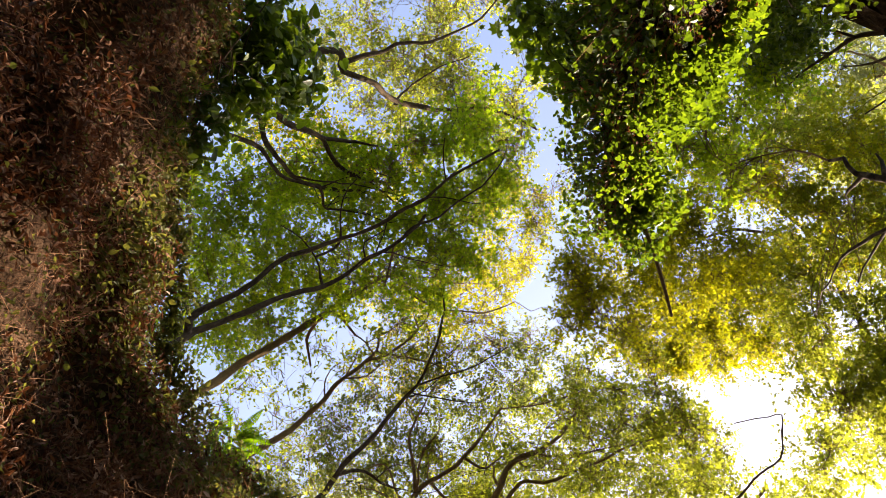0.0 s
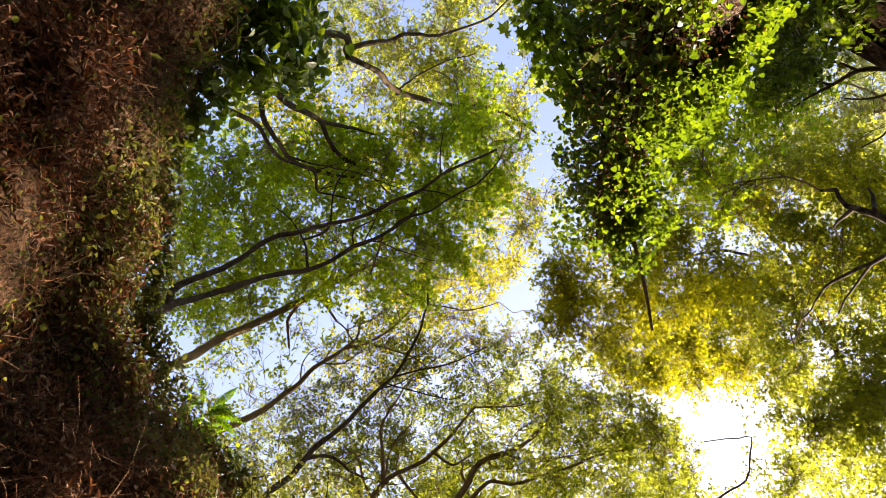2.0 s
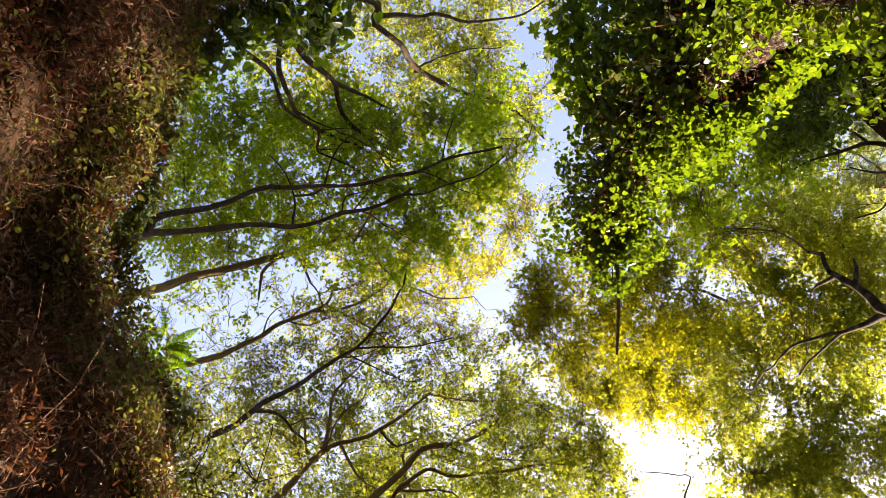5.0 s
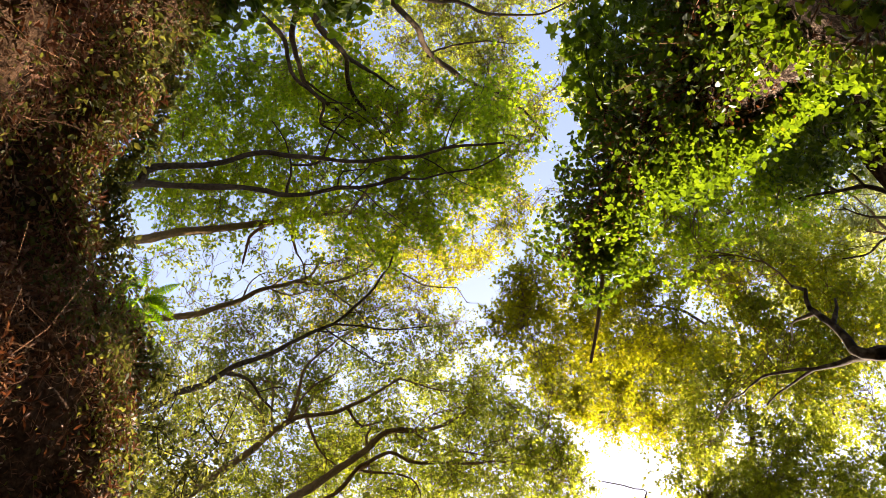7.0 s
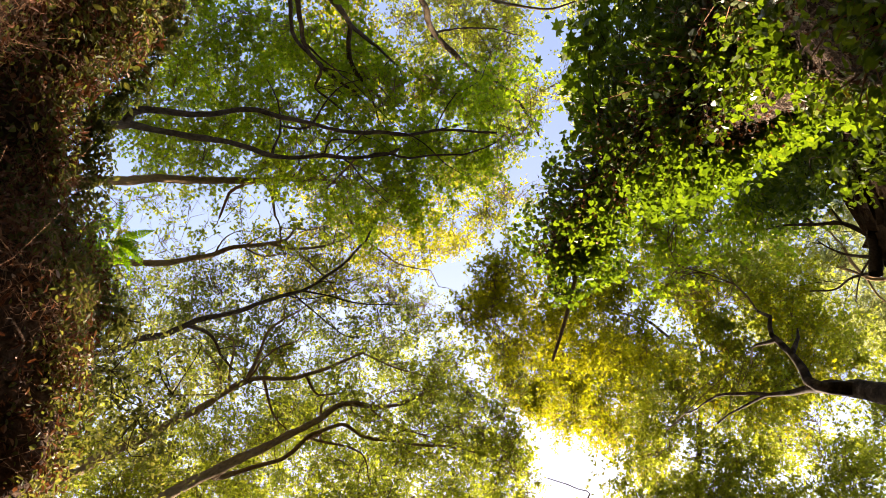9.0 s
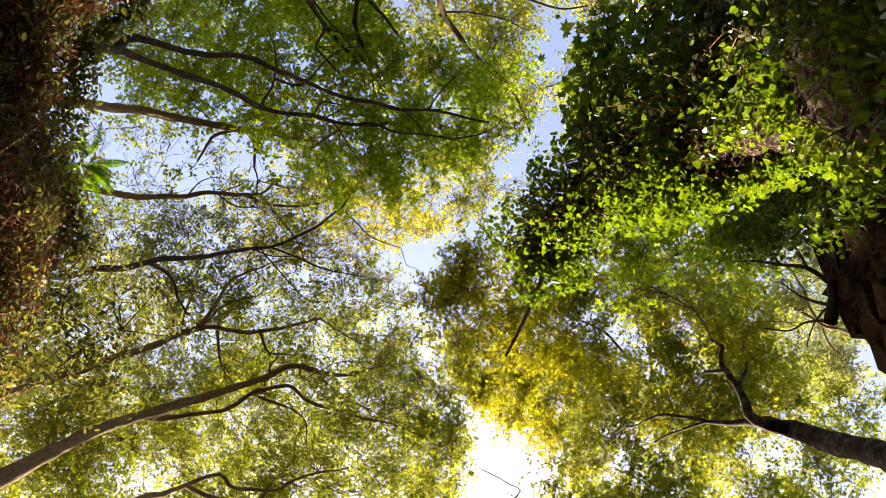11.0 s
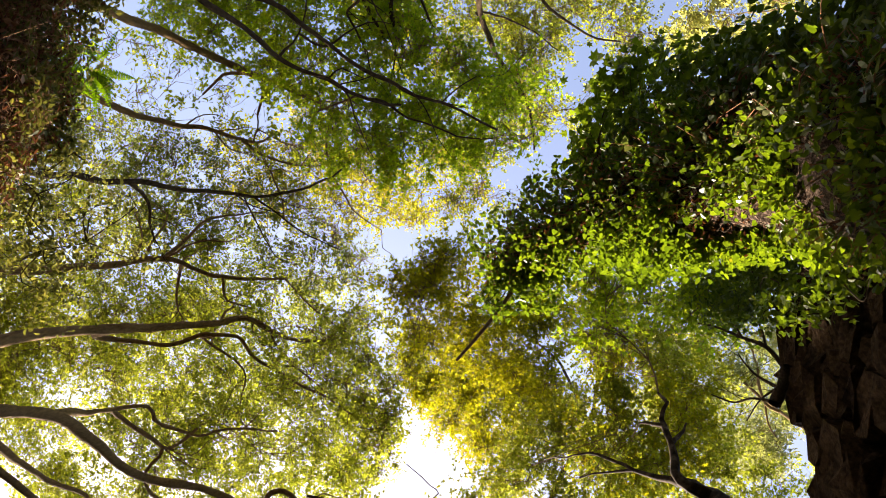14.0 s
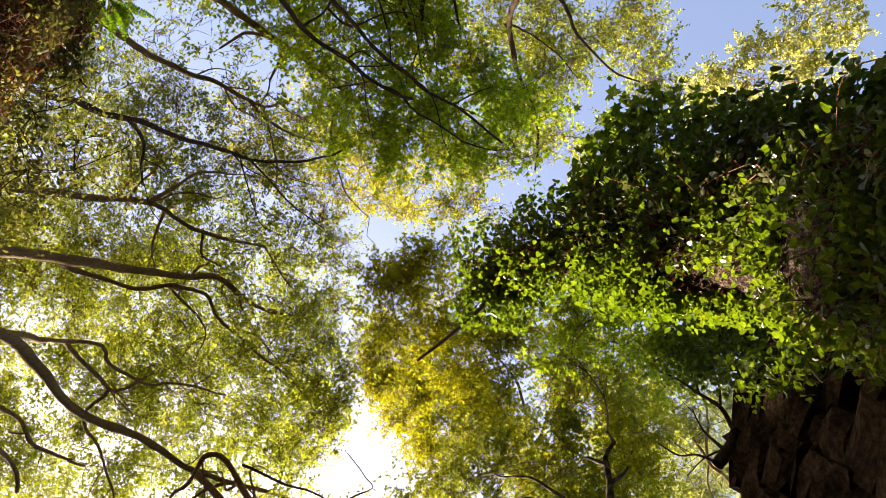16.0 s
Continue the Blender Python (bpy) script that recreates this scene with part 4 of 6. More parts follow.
# crooked dark tree with dappled yellow-green leaves
crooked_0_0 = [(-4.01, -1.84, 13.99, 0.561, 0.39), (-2.78, -1.76, 12.6, 0.357, 0.46), (-4.19, -2.58, 12.73, 0.5, 0.37), (-2.93, -2.21, 12.48, 0.208, 0.41), (-4.24, -3.19, 12.87, 0.511, 0.32), (-3.21, -1.44, 13.38, 0.482, 0.47), (-3.91, -2.54, 13.65, 0.429, 0.41), (-3.69, -2.8, 12.8, 0.527, 0.45), (-4.05, -2.06, 12.66, 0.494, 0.36), (-2.42, -1.36, 12.17, 0.467, 0.46), (-3.44, -2.17, 13.77, 0.483, 0.49), (-3.08, -2.27, 12.19, 0.255, 0.4), (-4.44, -2.84, 12.66, 0.364, 0.42), (-3.14, -2.52, 12.18, 0.17, 0.52)]
broad_tree("bank_tree", "crooked dark tree with dappled yellow-green leaves", (-2.31, -1.92, bank_z(-2.31, -1.92) - 0.15),
    [(-2.24, -1.86, 7.4, 0.027), (-2.55, -1.64, 8.15, 0.026), (-2.7, -1.45, 8.61, 0.024), (-2.72, -1.22, 9.13, 0.022), (-2.44, -0.95, 10, 0.017)],
    [[(-2.51, -1.74, 7.4, 0.023), (-2.55, -1.56, 7.94, 0.021), (-2.68, -1.31, 8.43, 0.018), (-2.56, -1.14, 8.93, 0.016), (-2.73, -0.94, 9.23, 0.014), (-2.51, -0.7, 9.8, 0.01)],
     [(-2.16, -1.81, 7.6, 0.036), (-2.27, -1.66, 8.26, 0.032), (-2.23, -1.54, 8.78, 0.028), (-2.39, -1.3, 9.34, 0.023), (-2.34, -1.06, 9.89, 0.017), (-2.24, -0.97, 10.2, 0.014)],
     [(-2.24, -1.54, 8.8, 0.024), (-2.16, -1.47, 9.38, 0.019), (-2, -1.3, 10.2, 0.01)]],
    BARK_DARK,
    [(crooked_0_0, BLADE, 0.061, 1625, LEAF_YELLOW)])

# overhanging plane tree with lobed green leaves
overhanging_0_0 = [(-0.06, -2.98, 12.98, 0.248, 0.37), (-2.26, -1.73, 13.53, 0.422, 0.32), (-0.89, -4, 13.64, 0.207, 0.37), (-2.05, -2.87, 12.43, 0.24, 0.35), (-0.7, -3.53, 13.89, 0.548, 0.29), (-0.98, -0.66, 12.43, 0.324, 0.25), (-1.87, -2.4, 12.99, 0.488, 0.36), (-1.91, -1.06, 12.46, 0.516, 0.35), (-3.17, -3.71, 13.82, 0.377, 0.42), (-0.94, -1.59, 12.4, 0.226, 0.3), (-2.32, -4.55, 14.59, 0.628, 0.39), (-1.1, -0.22, 13.24, 0.409, 0.29), (-1.39, -3.98, 13.05, 0.25, 0.29), (-0.84, 0.14, 13.35, 0.222, 0.38), (-2.65, -2.69, 13.44, 0.274, 0.41), (-1.63, -3, 14.1, 0.503, 0.37), (0.15, -2.7, 13.51, 0.248, 0.35), (-2.76, -2.09, 13.35, 0.411, 0.39), (-2.44, -3.7, 14.2, 0.274, 0.31)]
overhanging_0_1 = [(-3.14, -4.67, 14.45, 0.557, 0.28), (-1.19, -2.16, 12.76, 0.273, 0.31), (-3.02, -3.45, 14.31, 0.328, 0.31), (-2.53, -2.49, 14.22, 0.404, 0.26), (-1.08, -2.96, 13.58, 0.473, 0.36), (-1.49, -1.43, 13.34, 0.347, 0.3), (0.08, -3.72, 13.91, 0.182, 0.33), (-0.9, -1.29, 13.65, 0.497, 0.37), (-2.72, -3.79, 13.88, 0.517, 0.33), (0.56, -3.16, 13.08, 0.197, 0.32), (-3.34, -3.51, 13.73, 0.191, 0.29), (0.15, -3.13, 13.03, 0.241, 0.36), (-1.05, -3.77, 14.11, 0.259, 0.37), (-1.51, -0.67, 13.72, 0.466, 0.27), (-1.24, 0.47, 12.73, 0.273, 0.42), (0.35, -3.23, 14.16, 0.221, 0.26), (-0.56, -1.42, 13.37, 0.187, 0.4), (-1.8, -2.8, 12.68, 0.216, 0.3), (-1.12, -2.08, 13.66, 0.176, 0.39)]
overhanging_0_2 = [(-1.11, -3.37, 13.4, 0.201, 0.39), (-2.81, -2.98, 12.49, 0.176, 0.4), (-0.16, -3.31, 12.42, 0.163, 0.27), (-0.5, -0.11, 13.37, 0.173, 0.37), (-0.31, -3.25, 14.46, 0.186, 0.42), (-0.67, 0.09, 14.45, 0.22, 0.29), (-1.77, -2.31, 14.29, 0.37, 0.38), (0.13, -3.13, 14.1, 0.209, 0.3), (-0.38, -2.99, 12.66, 0.215, 0.34), (-1.78, -4.32, 13.72, 0.205, 0.38), (-1.45, -3.35, 14.17, 0.205, 0.27), (-1.23, -1.71, 12.62, 0.393, 0.26), (-0.96, 0.27, 12.61, 0.192, 0.33), (-1.04, -3.69, 12.79, 0.189, 0.33), (-2.02, -3.52, 13.3, 0.212, 0.3), (-0.59, -1.23, 13.19, 0.17, 0.25), (-0.38, -3.45, 12.76, 0.253, 0.32), (-3.42, -4.14, 13.99, 0.587, 0.42), (-1.04, -2.58, 13.36, 0.221, 0.33)]
overhanging_0_3 = [(-2.79, -2.45, 13.14, 0.201, 0.35), (-2.08, -3.95, 14.01, 0.254, 0.38)]
overhanging_1_0 = [(0.13, -1.74, 12.44, 0.267, 0.42), (-0.34, -3.85, 14.08, 0.243, 0.42), (-2.26, -3.47, 13.5, 0.382, 0.45), (-1.09, -4.56, 14.44, 0.332, 0.31), (-0.67, -1.69, 13.55, 0.171, 0.46), (-1.12, -2.65, 13.33, 0.258, 0.42), (-1.41, -1.91, 13.18, 0.562, 0.37), (-1.05, -1.7, 14.28, 0.424, 0.48), (-2.44, -2.34, 13.51, 0.395, 0.33), (-1.8, -1.95, 12.52, 0.46, 0.49), (-2.73, -2.85, 13.85, 0.242, 0.29), (0.03, -3.5, 13.77, 0.231, 0.46), (-0.93, -3.87, 13.62, 0.302, 0.46), (-2.87, -3.28, 13.83, 0.375, 0.49), (-0.64, -3.17, 12.98, 0.251, 0.43), (-2.29, -2.94, 13.57, 0.414, 0.37), (-1.44, -2.66, 12.73, 0.546, 0.32), (-0.96, -0.93, 13.41, 0.497, 0.29), (-1.08, -3.82, 14.55, 0.397, 0.38)]
overhanging_1_1 = [(-1.4, -4.11, 13.18, 0.379, 0.48), (-0.34, -3.3, 13.92, 0.286, 0.32), (-2.09, -3.21, 14.41, 0.216, 0.37), (0.12, -1.25, 13.82, 0.224, 0.35), (-0.87, -2.86, 12.64, 0.328, 0.45), (-0.59, -4.15, 14.5, 0.239, 0.34), (-1.37, -3.14, 13.45, 0.248, 0.39), (-1.13, -2.37, 13.07, 0.184, 0.4), (-2.82, -2.63, 13.44, 0.193, 0.37), (-1.26, -1.35, 12.93, 0.329, 0.5), (-1.87, -2.86, 12.41, 0.167, 0.35), (-0.63, -1.12, 14.19, 0.206, 0.32), (-0.62, -1.38, 12.72, 0.2, 0.3), (0.39, -1.68, 14.41, 0.412, 0.43), (-0.75, -3.86, 14.25, 0.311, 0.35), (-0.06, -1.52, 13.83, 0.213, 0.38), (-2.14, -2.66, 13.88, 0.412, 0.49), (-0.92, -1.94, 13.21, 0.19, 0.34), (-1.13, -2.26, 13.86, 0.215, 0.5)]
overhanging_1_2 = [(-0.04, -1.82, 14.47, 0.189, 0.46), (0.05, -3.29, 14.23, 0.308, 0.37), (0.04, -2.17, 13.46, 0.205, 0.37)]
broad_tree("plane_tree", "overhanging plane tree with lobed green leaves", (-2.15, -2.35, bank_z(-2.15, -2.35) - 0.15),
    [(-2.09, -2.28, 8.1, 0.039), (-1.98, -2.32, 8.61, 0.039), (-1.78, -2.36, 9.31, 0.038), (-1.93, -2.24, 9.71, 0.037), (-1.8, -2.11, 10.24, 0.036), (-1.78, -1.88, 10.78, 0.035), (-1.43, -1.63, 11.6, 0.031)],
    [[(-1.85, -2.44, 9.6, 0.026), (-1.42, -2.34, 10.19, 0.023), (-1.33, -2.35, 10.3, 0.022), (-1.03, -2.27, 10.66, 0.019), (-0.46, -2.33, 11.23, 0.015), (-0.08, -2.53, 11.6, 0.012)],
     [(-1.43, -1.63, 11.6, 0.031), (-0.86, -1.36, 12.11, 0.022), (-0.45, -0.84, 12.6, 0.013)],
     [(-1.84, -1.94, 11.1, 0.015), (-1.33, -2.14, 11.61, 0.012), (-0.79, -2.17, 12.1, 0.008)]],
    BARK_DARK,
    # First crown has shade painted into its leaves, the second is plain green.
    [(overhanging_0_0 + overhanging_0_1 + overhanging_0_2 + overhanging_0_3, STAR, 0.052, 2242, LEAF_SHADED),
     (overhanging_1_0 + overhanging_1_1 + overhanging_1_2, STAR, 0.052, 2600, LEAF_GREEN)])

# plane tree with shaded brown-green and bright yellow leaves behind the wall
shady_0_0 = [(-0.62, 1.68, 11.52, 0.308, 0.48), (0.66, 1.9, 11.1, 0.316, 0.58), (-0.73, 1.26, 10.6, 0.311, 0.61), (0.15, 2.19, 11.59, 0.36, 0.5), (0.82, 1.44, 10.79, 0.277, 0.53), (-0.4, 1.06, 11.02, 0.468, 0.46), (0.37, 1.16, 11.47, 0.32, 0.46), (0.33, 1.46, 10.65, 0.466, 0.72), (-1.16, 1.49, 10.63, 0.175, 0.69), (-0.86, 0.99, 10.72, 0.183, 0.6), (-0.29, 1.79, 10.96, 0.463, 0.55), (-1.04, 1.58, 11.45, 0.2, 0.6), (-0.58, 1.81, 10.24, 0.196, 0.48), (-0.05, 1.46, 11.01, 0.336, 0.7), (1.15, 1.85, 10.89, 0.2, 0.56), (-0.42, 2.05, 10.7, 0.232, 0.46), (-0.98, 1.62, 10.53, 0.193, 0.52), (-0.76, 1.56, 10.4, 0.169, 0.49)]
shady_0_1 = [(0.68, 1.13, 10.75, 0.376, 0.72), (-0.68, 0.92, 10.88, 0.174, 0.63), (-0.99, 1.21, 10.95, 0.149, 0.46), (1, 2.1, 11.41, 0.351, 0.62)]
shady_1_0 = [(0.71, 3.68, 14.51, 0.444, 0.76), (-0.34, 2.95, 13.53, 0.559, 0.85), (0.36, 2.61, 13.11, 0.602, 0.88), (1.17, 3.43, 14.53, 0.586, 0.83), (0.87, 3.84, 13.88, 0.284, 0.75), (0.44, 3.35, 12.64, 0.201, 1.01), (0.97, 2.92, 14.59, 0.459, 0.61), (0.18, 3.89, 14.38, 0.266, 0.74), (1.55, 3.93, 14.08, 0.616, 0.62), (-0.05, 3.53, 14.2, 0.332, 0.79), (1.48, 2.8, 13.95, 0.533, 0.61), (-0.6, 3.59, 14.41, 0.211, 0.85), (-0.71, 2.91, 14.52, 0.294, 0.8), (1.03, 3.5, 12.75, 0.232, 0.73), (1.68, 3.43, 14.18, 0.396, 0.6), (-0.33, 3.34, 13.55, 0.244, 0.98)]
broad_tree("plane_tree", "plane tree with shaded brown-green and bright yellow leaves behind the wall", (4.20, 4.40, 0.0),
    [(3.05, 5.37, 14.6, 0.066), (2.75, 4.36, 15.09, 0.054), (2.82, 3.05, 15.64, 0.04), (2.65, 2.37, 15.93, 0.033), (2.47, 1.97, 16.1, 0.029)],
    [[(2.71, 2.93, 15.1, 0.032), (1.46, 1.92, 13.63, 0.021), (0.19, 1.51, 12.1, 0.012)],
     [(2.72, 3.54, 15.1, 0.033), (1.32, 3.47, 14.58, 0.023), (0.06, 3.3, 14.1, 0.015)],
     [(-0.72, 3.84, 9.2, 0.016), (-0.23, 3.75, 9.3, 0.014), (0.06, 3.63, 9.36, 0.012), (0.31, 3.58, 9.41, 0.01), (0.43, 3.43, 9.45, 0.009), (0.55, 3.19, 9.5, 0.008), (0.43, 3.19, 9.53, 0.007), (0.3, 3.16, 9.55, 0.006), (0.07, 3.13, 9.6, 0.005)]],
    BARK_DARK,
    [(shady_0_0 + shady_0_1, STAR, 0.051, 4700, LEAF_OLIVE),
     (shady_1_0, STAR, 0.051, 4500, LEAF_YELLOW)])

# leaning mottled-barked tree beside the ruined wall
leaning_0_0 = [(2.85, 2.28, 11.75, 0.562, 0.57), (3.05, 4.11, 11.83, 0.363, 0.59), (3.36, 1.26, 13.69, 0.474, 0.48), (4.6, 5.1, 13.73, 0.573, 0.53), (1.7, 1.03, 12.19, 0.297, 0.52), (2.65, 3.52, 13.82, 0.483, 0.37), (4.38, 3.29, 11.5, 0.601, 0.42), (4.15, 2.81, 14.08, 0.33, 0.4), (2.19, 1.89, 12.04, 0.427, 0.5), (1.27, 0.74, 11.98, 0.37, 0.5), (4.2, 3.51, 13.89, 0.279, 0.35), (1.47, 4.49, 11.62, 0.609, 0.47), (2.71, 1.35, 13.15, 0.413, 0.46), (4.16, 2.08, 12.2, 0.413, 0.4), (4.98, 2.47, 13.24, 0.515, 0.48), (1.74, 3.41, 12.05, 0.455, 0.54), (3.36, 3.34, 13.73, 0.59, 0.37), (2.16, 0.58, 11.52, 0.439, 0.49), (2.33, 2.05, 11.43, 0.362, 0.4)]
leaning_0_1 = [(1.98, 2.4, 12.85, 0.455, 0.42), (1.51, 3.8, 12.74, 0.272, 0.46), (4.04, 3.7, 11.67, 0.46, 0.53), (4.42, 4.28, 12.12, 0.49, 0.49), (4.02, 3.66, 12.36, 0.402, 0.46), (3.7, 2.06, 12.71, 0.526, 0.57), (3.12, 1.78, 13.31, 0.675, 0.44), (2.16, 4, 11.9, 0.495, 0.55), (3.17, 3.93, 12.9, 0.646, 0.6), (1.84, 4.42, 13.47, 0.249, 0.43), (3.59, 4.08, 12.22, 0.401, 0.48), (5.14, 3.47, 13.66, 0.493, 0.4), (2.21, 4.51, 11.88, 0.629, 0.36), (1.76, 2.99, 12.34, 0.515, 0.49), (1.42, 3.98, 11.28, 0.277, 0.47), (3.99, 2.27, 11.24, 0.173, 0.42), (2.43, 1.55, 13.87, 0.469, 0.35), (3.12, 0.64, 13.26, 0.613, 0.41), (5.8, 4.78, 13.98, 0.663, 0.39)]
leaning_0_2 = [(2.39, 2.66, 12.37, 0.516, 0.4), (2.73, 4.27, 11.22, 0.597, 0.58), (4.96, 1.79, 12.53, 0.56, 0.42), (4.31, 1.72, 13.08, 0.555, 0.45), (4.14, 2.44, 11.29, 0.24, 0.5), (4.23, 2.59, 13.23, 0.257, 0.37), (2.56, 3.19, 11.75, 0.417, 0.45), (2.73, 4.19, 12.17, 0.402, 0.58), (2.31, 1.83, 13.36, 0.238, 0.55), (2.3, 3.56, 11.74, 0.353, 0.49), (3.68, 3.71, 13.59, 0.442, 0.55), (5.06, 3.88, 14.05, 0.239, 0.46), (3.58, 2.78, 12.72, 0.218, 0.39), (1.72, 2.54, 13.87, 0.295, 0.55), (3.86, 3.16, 11.73, 0.229, 0.54), (3.87, 5.03, 13.04, 0.474, 0.46), (5.43, 2.84, 13.42, 0.513, 0.49)]
leaning_0_3 = [(1.8, 0.67, 12.29, 0.493, 0.55), (1.46, 1.2, 12.68, 0.298, 0.38), (3.43, 1.52, 12.65, 0.405, 0.44), (4.6, 3.78, 13.19, 0.238, 0.48), (3.98, 3.5, 12.96, 0.262, 0.57), (2.01, 6.17, 13.09, 0.51, 0.54), (2.36, 5.3, 13.77, 0.581, 0.56), (1.69, 5, 12.42, 0.402, 0.48), (2.49, 4.42, 12.62, 0.381, 0.56), (2.2, 5, 11.94, 0.38, 0.51), (0.86, 6.2, 14.01, 0.585, 0.5), (0.35, 6.54, 13.79, 0.571, 0.47), (1.34, 4.07, 11.5, 0.231, 0.48), (1.21, 6.23, 11.72, 0.435, 0.58), (1.64, 4.11, 11.65, 0.257, 0.54), (1.41, 4.36, 11.63, 0.267, 0.35), (0.97, 5.28, 12.91, 0.278, 0.52), (0.86, 5.53, 11.14, 0.491, 0.58), (2.32, 4.76, 13.98, 0.405, 0.42)]
leaning_0_4 = [(1.89, 5.77, 13.25, 0.433, 0.38), (1.54, 6.1, 13.82, 0.436, 0.56), (1.33, 5.48, 13.77, 0.236, 0.55), (0.51, 5.61, 11.52, 0.364, 0.4), (1.82, 4.5, 13.32, 0.335, 0.48)]
leaning_1_0 = [(1.85, 0.15, 9.15, 0.339, 0.96), (1.71, -0.01, 9.86, 0.261, 0.82), (1.87, -0.19, 9.39, 0.309, 0.81), (1.54, 0.28, 9.72, 0.315, 0.66), (1.08, 0.47, 9.8, 0.332, 0.66), (1.12, 0.06, 8.85, 0.241, 0.98), (2.29, -0.21, 9.52, 0.332, 0.72), (2.19, -0.49, 10, 0.228, 0.66), (0.82, 0.28, 9.41, 0.241, 1.05), (1.11, 0.59, 8.8, 0.201, 0.94)]
leaning_2_0 = [(3.18, 1.71, 12.01, 0.455, 0.58), (1.69, 0.76, 13.91, 0.452, 0.37), (2.27, 2.49, 13.1, 0.588, 0.6), (2.44, 0.99, 13.29, 0.387, 0.4), (3.19, 1.69, 13.88, 0.502, 0.41), (3.37, 2.34, 12.25, 0.633, 0.59), (2.72, 1.89, 11.81, 0.343, 0.39), (2.72, 2.69, 12.67, 0.487, 0.59), (2.09, 1.55, 12.08, 0.371, 0.4), (3.09, 1.19, 12.05, 0.51, 0.53), (2.19, 1.84, 12.08, 0.268, 0.44), (1.76, 1.26, 12.52, 0.289, 0.5), (1.94, 2.48, 13.51, 0.305, 0.59), (2.31, 1.39, 13.71, 0.344, 0.37), (3.61, 3.18, 14.02, 0.453, 0.53), (2.61, 0.94, 12.06, 0.445, 0.49), (1.98, 0.98, 13.29, 0.459, 0.43)]
leaning_2_1 = [(1.55, 1.21, 12.63, 0.184, 0.47), (2.06, 1.56, 13.35, 0.209, 0.48)]
broad_tree("plane_tree", "leaning mottled-barked tree beside the ruined wall", (2.10, 1.35, 0.0),
    [(2.19, 0.85, 5.2, 0.093), (2.26, 0.93, 5.7, 0.09), (2.26, 1.09, 6.47, 0.082), (2.17, 1.2, 6.99, 0.073), (2.02, 1.32, 7.5, 0.040), (1.88, 1.49, 7.86, 0.020), (1.73, 1.71, 8.22, 0.012), (1.57, 2.01, 8.6, 0.007)],
    [[(1.87, 1.23, 7.1, 0.039), (1.84, 1.12, 7.44, 0.032), (1.75, 1.01, 7.84, 0.022), (1.78, 0.9, 8.02, 0.018), (1.71, 0.88, 8.2, 0.013)],
     [(1.75, 1.01, 7.8, 0.015), (1.69, 1.19, 8.04, 0.009), (1.7, 1.34, 8.2, 0.005)],
     [(1.84, 1.09, 7.6, 0.02), (1.95, 0.95, 7.9, 0.008)],
     [(1.67, 1.65, 8, 0.018), (1.52, 1.75, 8.48, 0.013), (1.34, 2.06, 9, 0.006)]],
    BARK_PLANE,
    [(leaning_0_0 + leaning_0_1 + leaning_0_2 + leaning_0_3 + leaning_0_4, STAR, 0.056, 3400, LEAF_GREEN),
     (leaning_1_0, STAR, 0.061, 2258, LEAF_DARK),
     (leaning_2_0 + leaning_2_1, STAR, 0.053, 3000, LEAF_YELLOW)])

# pale feathery tree far behind the wall
hazy_0_0 = [(4.98, 0.62, 19.57, 1.048, 0.69), (5.73, 0.98, 17.67, 0.668, 0.64), (5.2, 2.14, 19.37, 0.98, 0.94), (6.48, 2.18, 20.12, 1.035, 0.62), (6.01, 0.16, 19.62, 0.836, 0.63), (7.74, 0.87, 20.64, 1.075, 0.86), (5.23, 1.02, 18.1, 0.637, 0.65), (6.97, 2.54, 18.99, 0.786, 0.83), (4.28, -0.16, 18.73, 0.832, 0.62), (6.83, -0.2, 18.66, 0.705, 0.79), (7.68, 1.67, 21.24, 0.741, 0.91), (6.98, 1.85, 17.98, 0.676, 0.86)]
broad_tree("far_tree", "pale feathery tree far behind the wall", (6.30, 1.00, 0.0),
    [(6.02, 1.12, 15.6, 0.034), (5.86, 1.14, 17.08, 0.030), (5.53, 1.02, 18.6, 0.022)],
    [[(5.67, 1.11, 16.6, 0.031), (5.46, 0.39, 17.79, 0.021), (5.05, 0.17, 18.6, 0.014)]],
    BARK_BROWN,
    [(hazy_0_0, NEEDLE, 0.11, 1500, LEAF_PALE)])

# golden sunlit tree beyond the ivy-clad trunk
golden_0_0 = [(0.8, -4.31, 15.69, 0.217, 0.59), (1.74, -6.61, 15.98, 0.476, 0.64), (0.94, -4.71, 15.76, 0.359, 0.66), (1.46, -6.01, 15.42, 0.252, 0.43), (2.36, -5.78, 15.76, 0.445, 0.47), (2.08, -5.29, 15.74, 0.521, 0.69), (2.21, -6.4, 15.95, 0.5, 0.55), (1.73, -5.86, 15.92, 0.483, 0.55), (1.29, -6.09, 15.11, 0.203, 0.5), (1.45, -4.67, 15.6, 0.336, 0.54), (1.18, -4.98, 15.28, 0.253, 0.45), (1.49, -6.85, 15.66, 0.44, 0.43), (1.68, -4.81, 15.35, 0.398, 0.48), (1.41, -5.3, 15.32, 0.376, 0.6), (1.41, -5.77, 15.63, 0.209, 0.54), (1.36, -4.3, 15.65, 0.498, 0.56), (0.87, -3.81, 14.99, 0.472, 0.65), (0.7, -4.25, 14.9, 0.151, 0.48), (1.27, -6.44, 15.48, 0.194, 0.61)]
golden_0_1 = [(1.21, -5.83, 14.91, 0.175, 0.53), (1.12, -5.06, 14.98, 0.179, 0.58)]
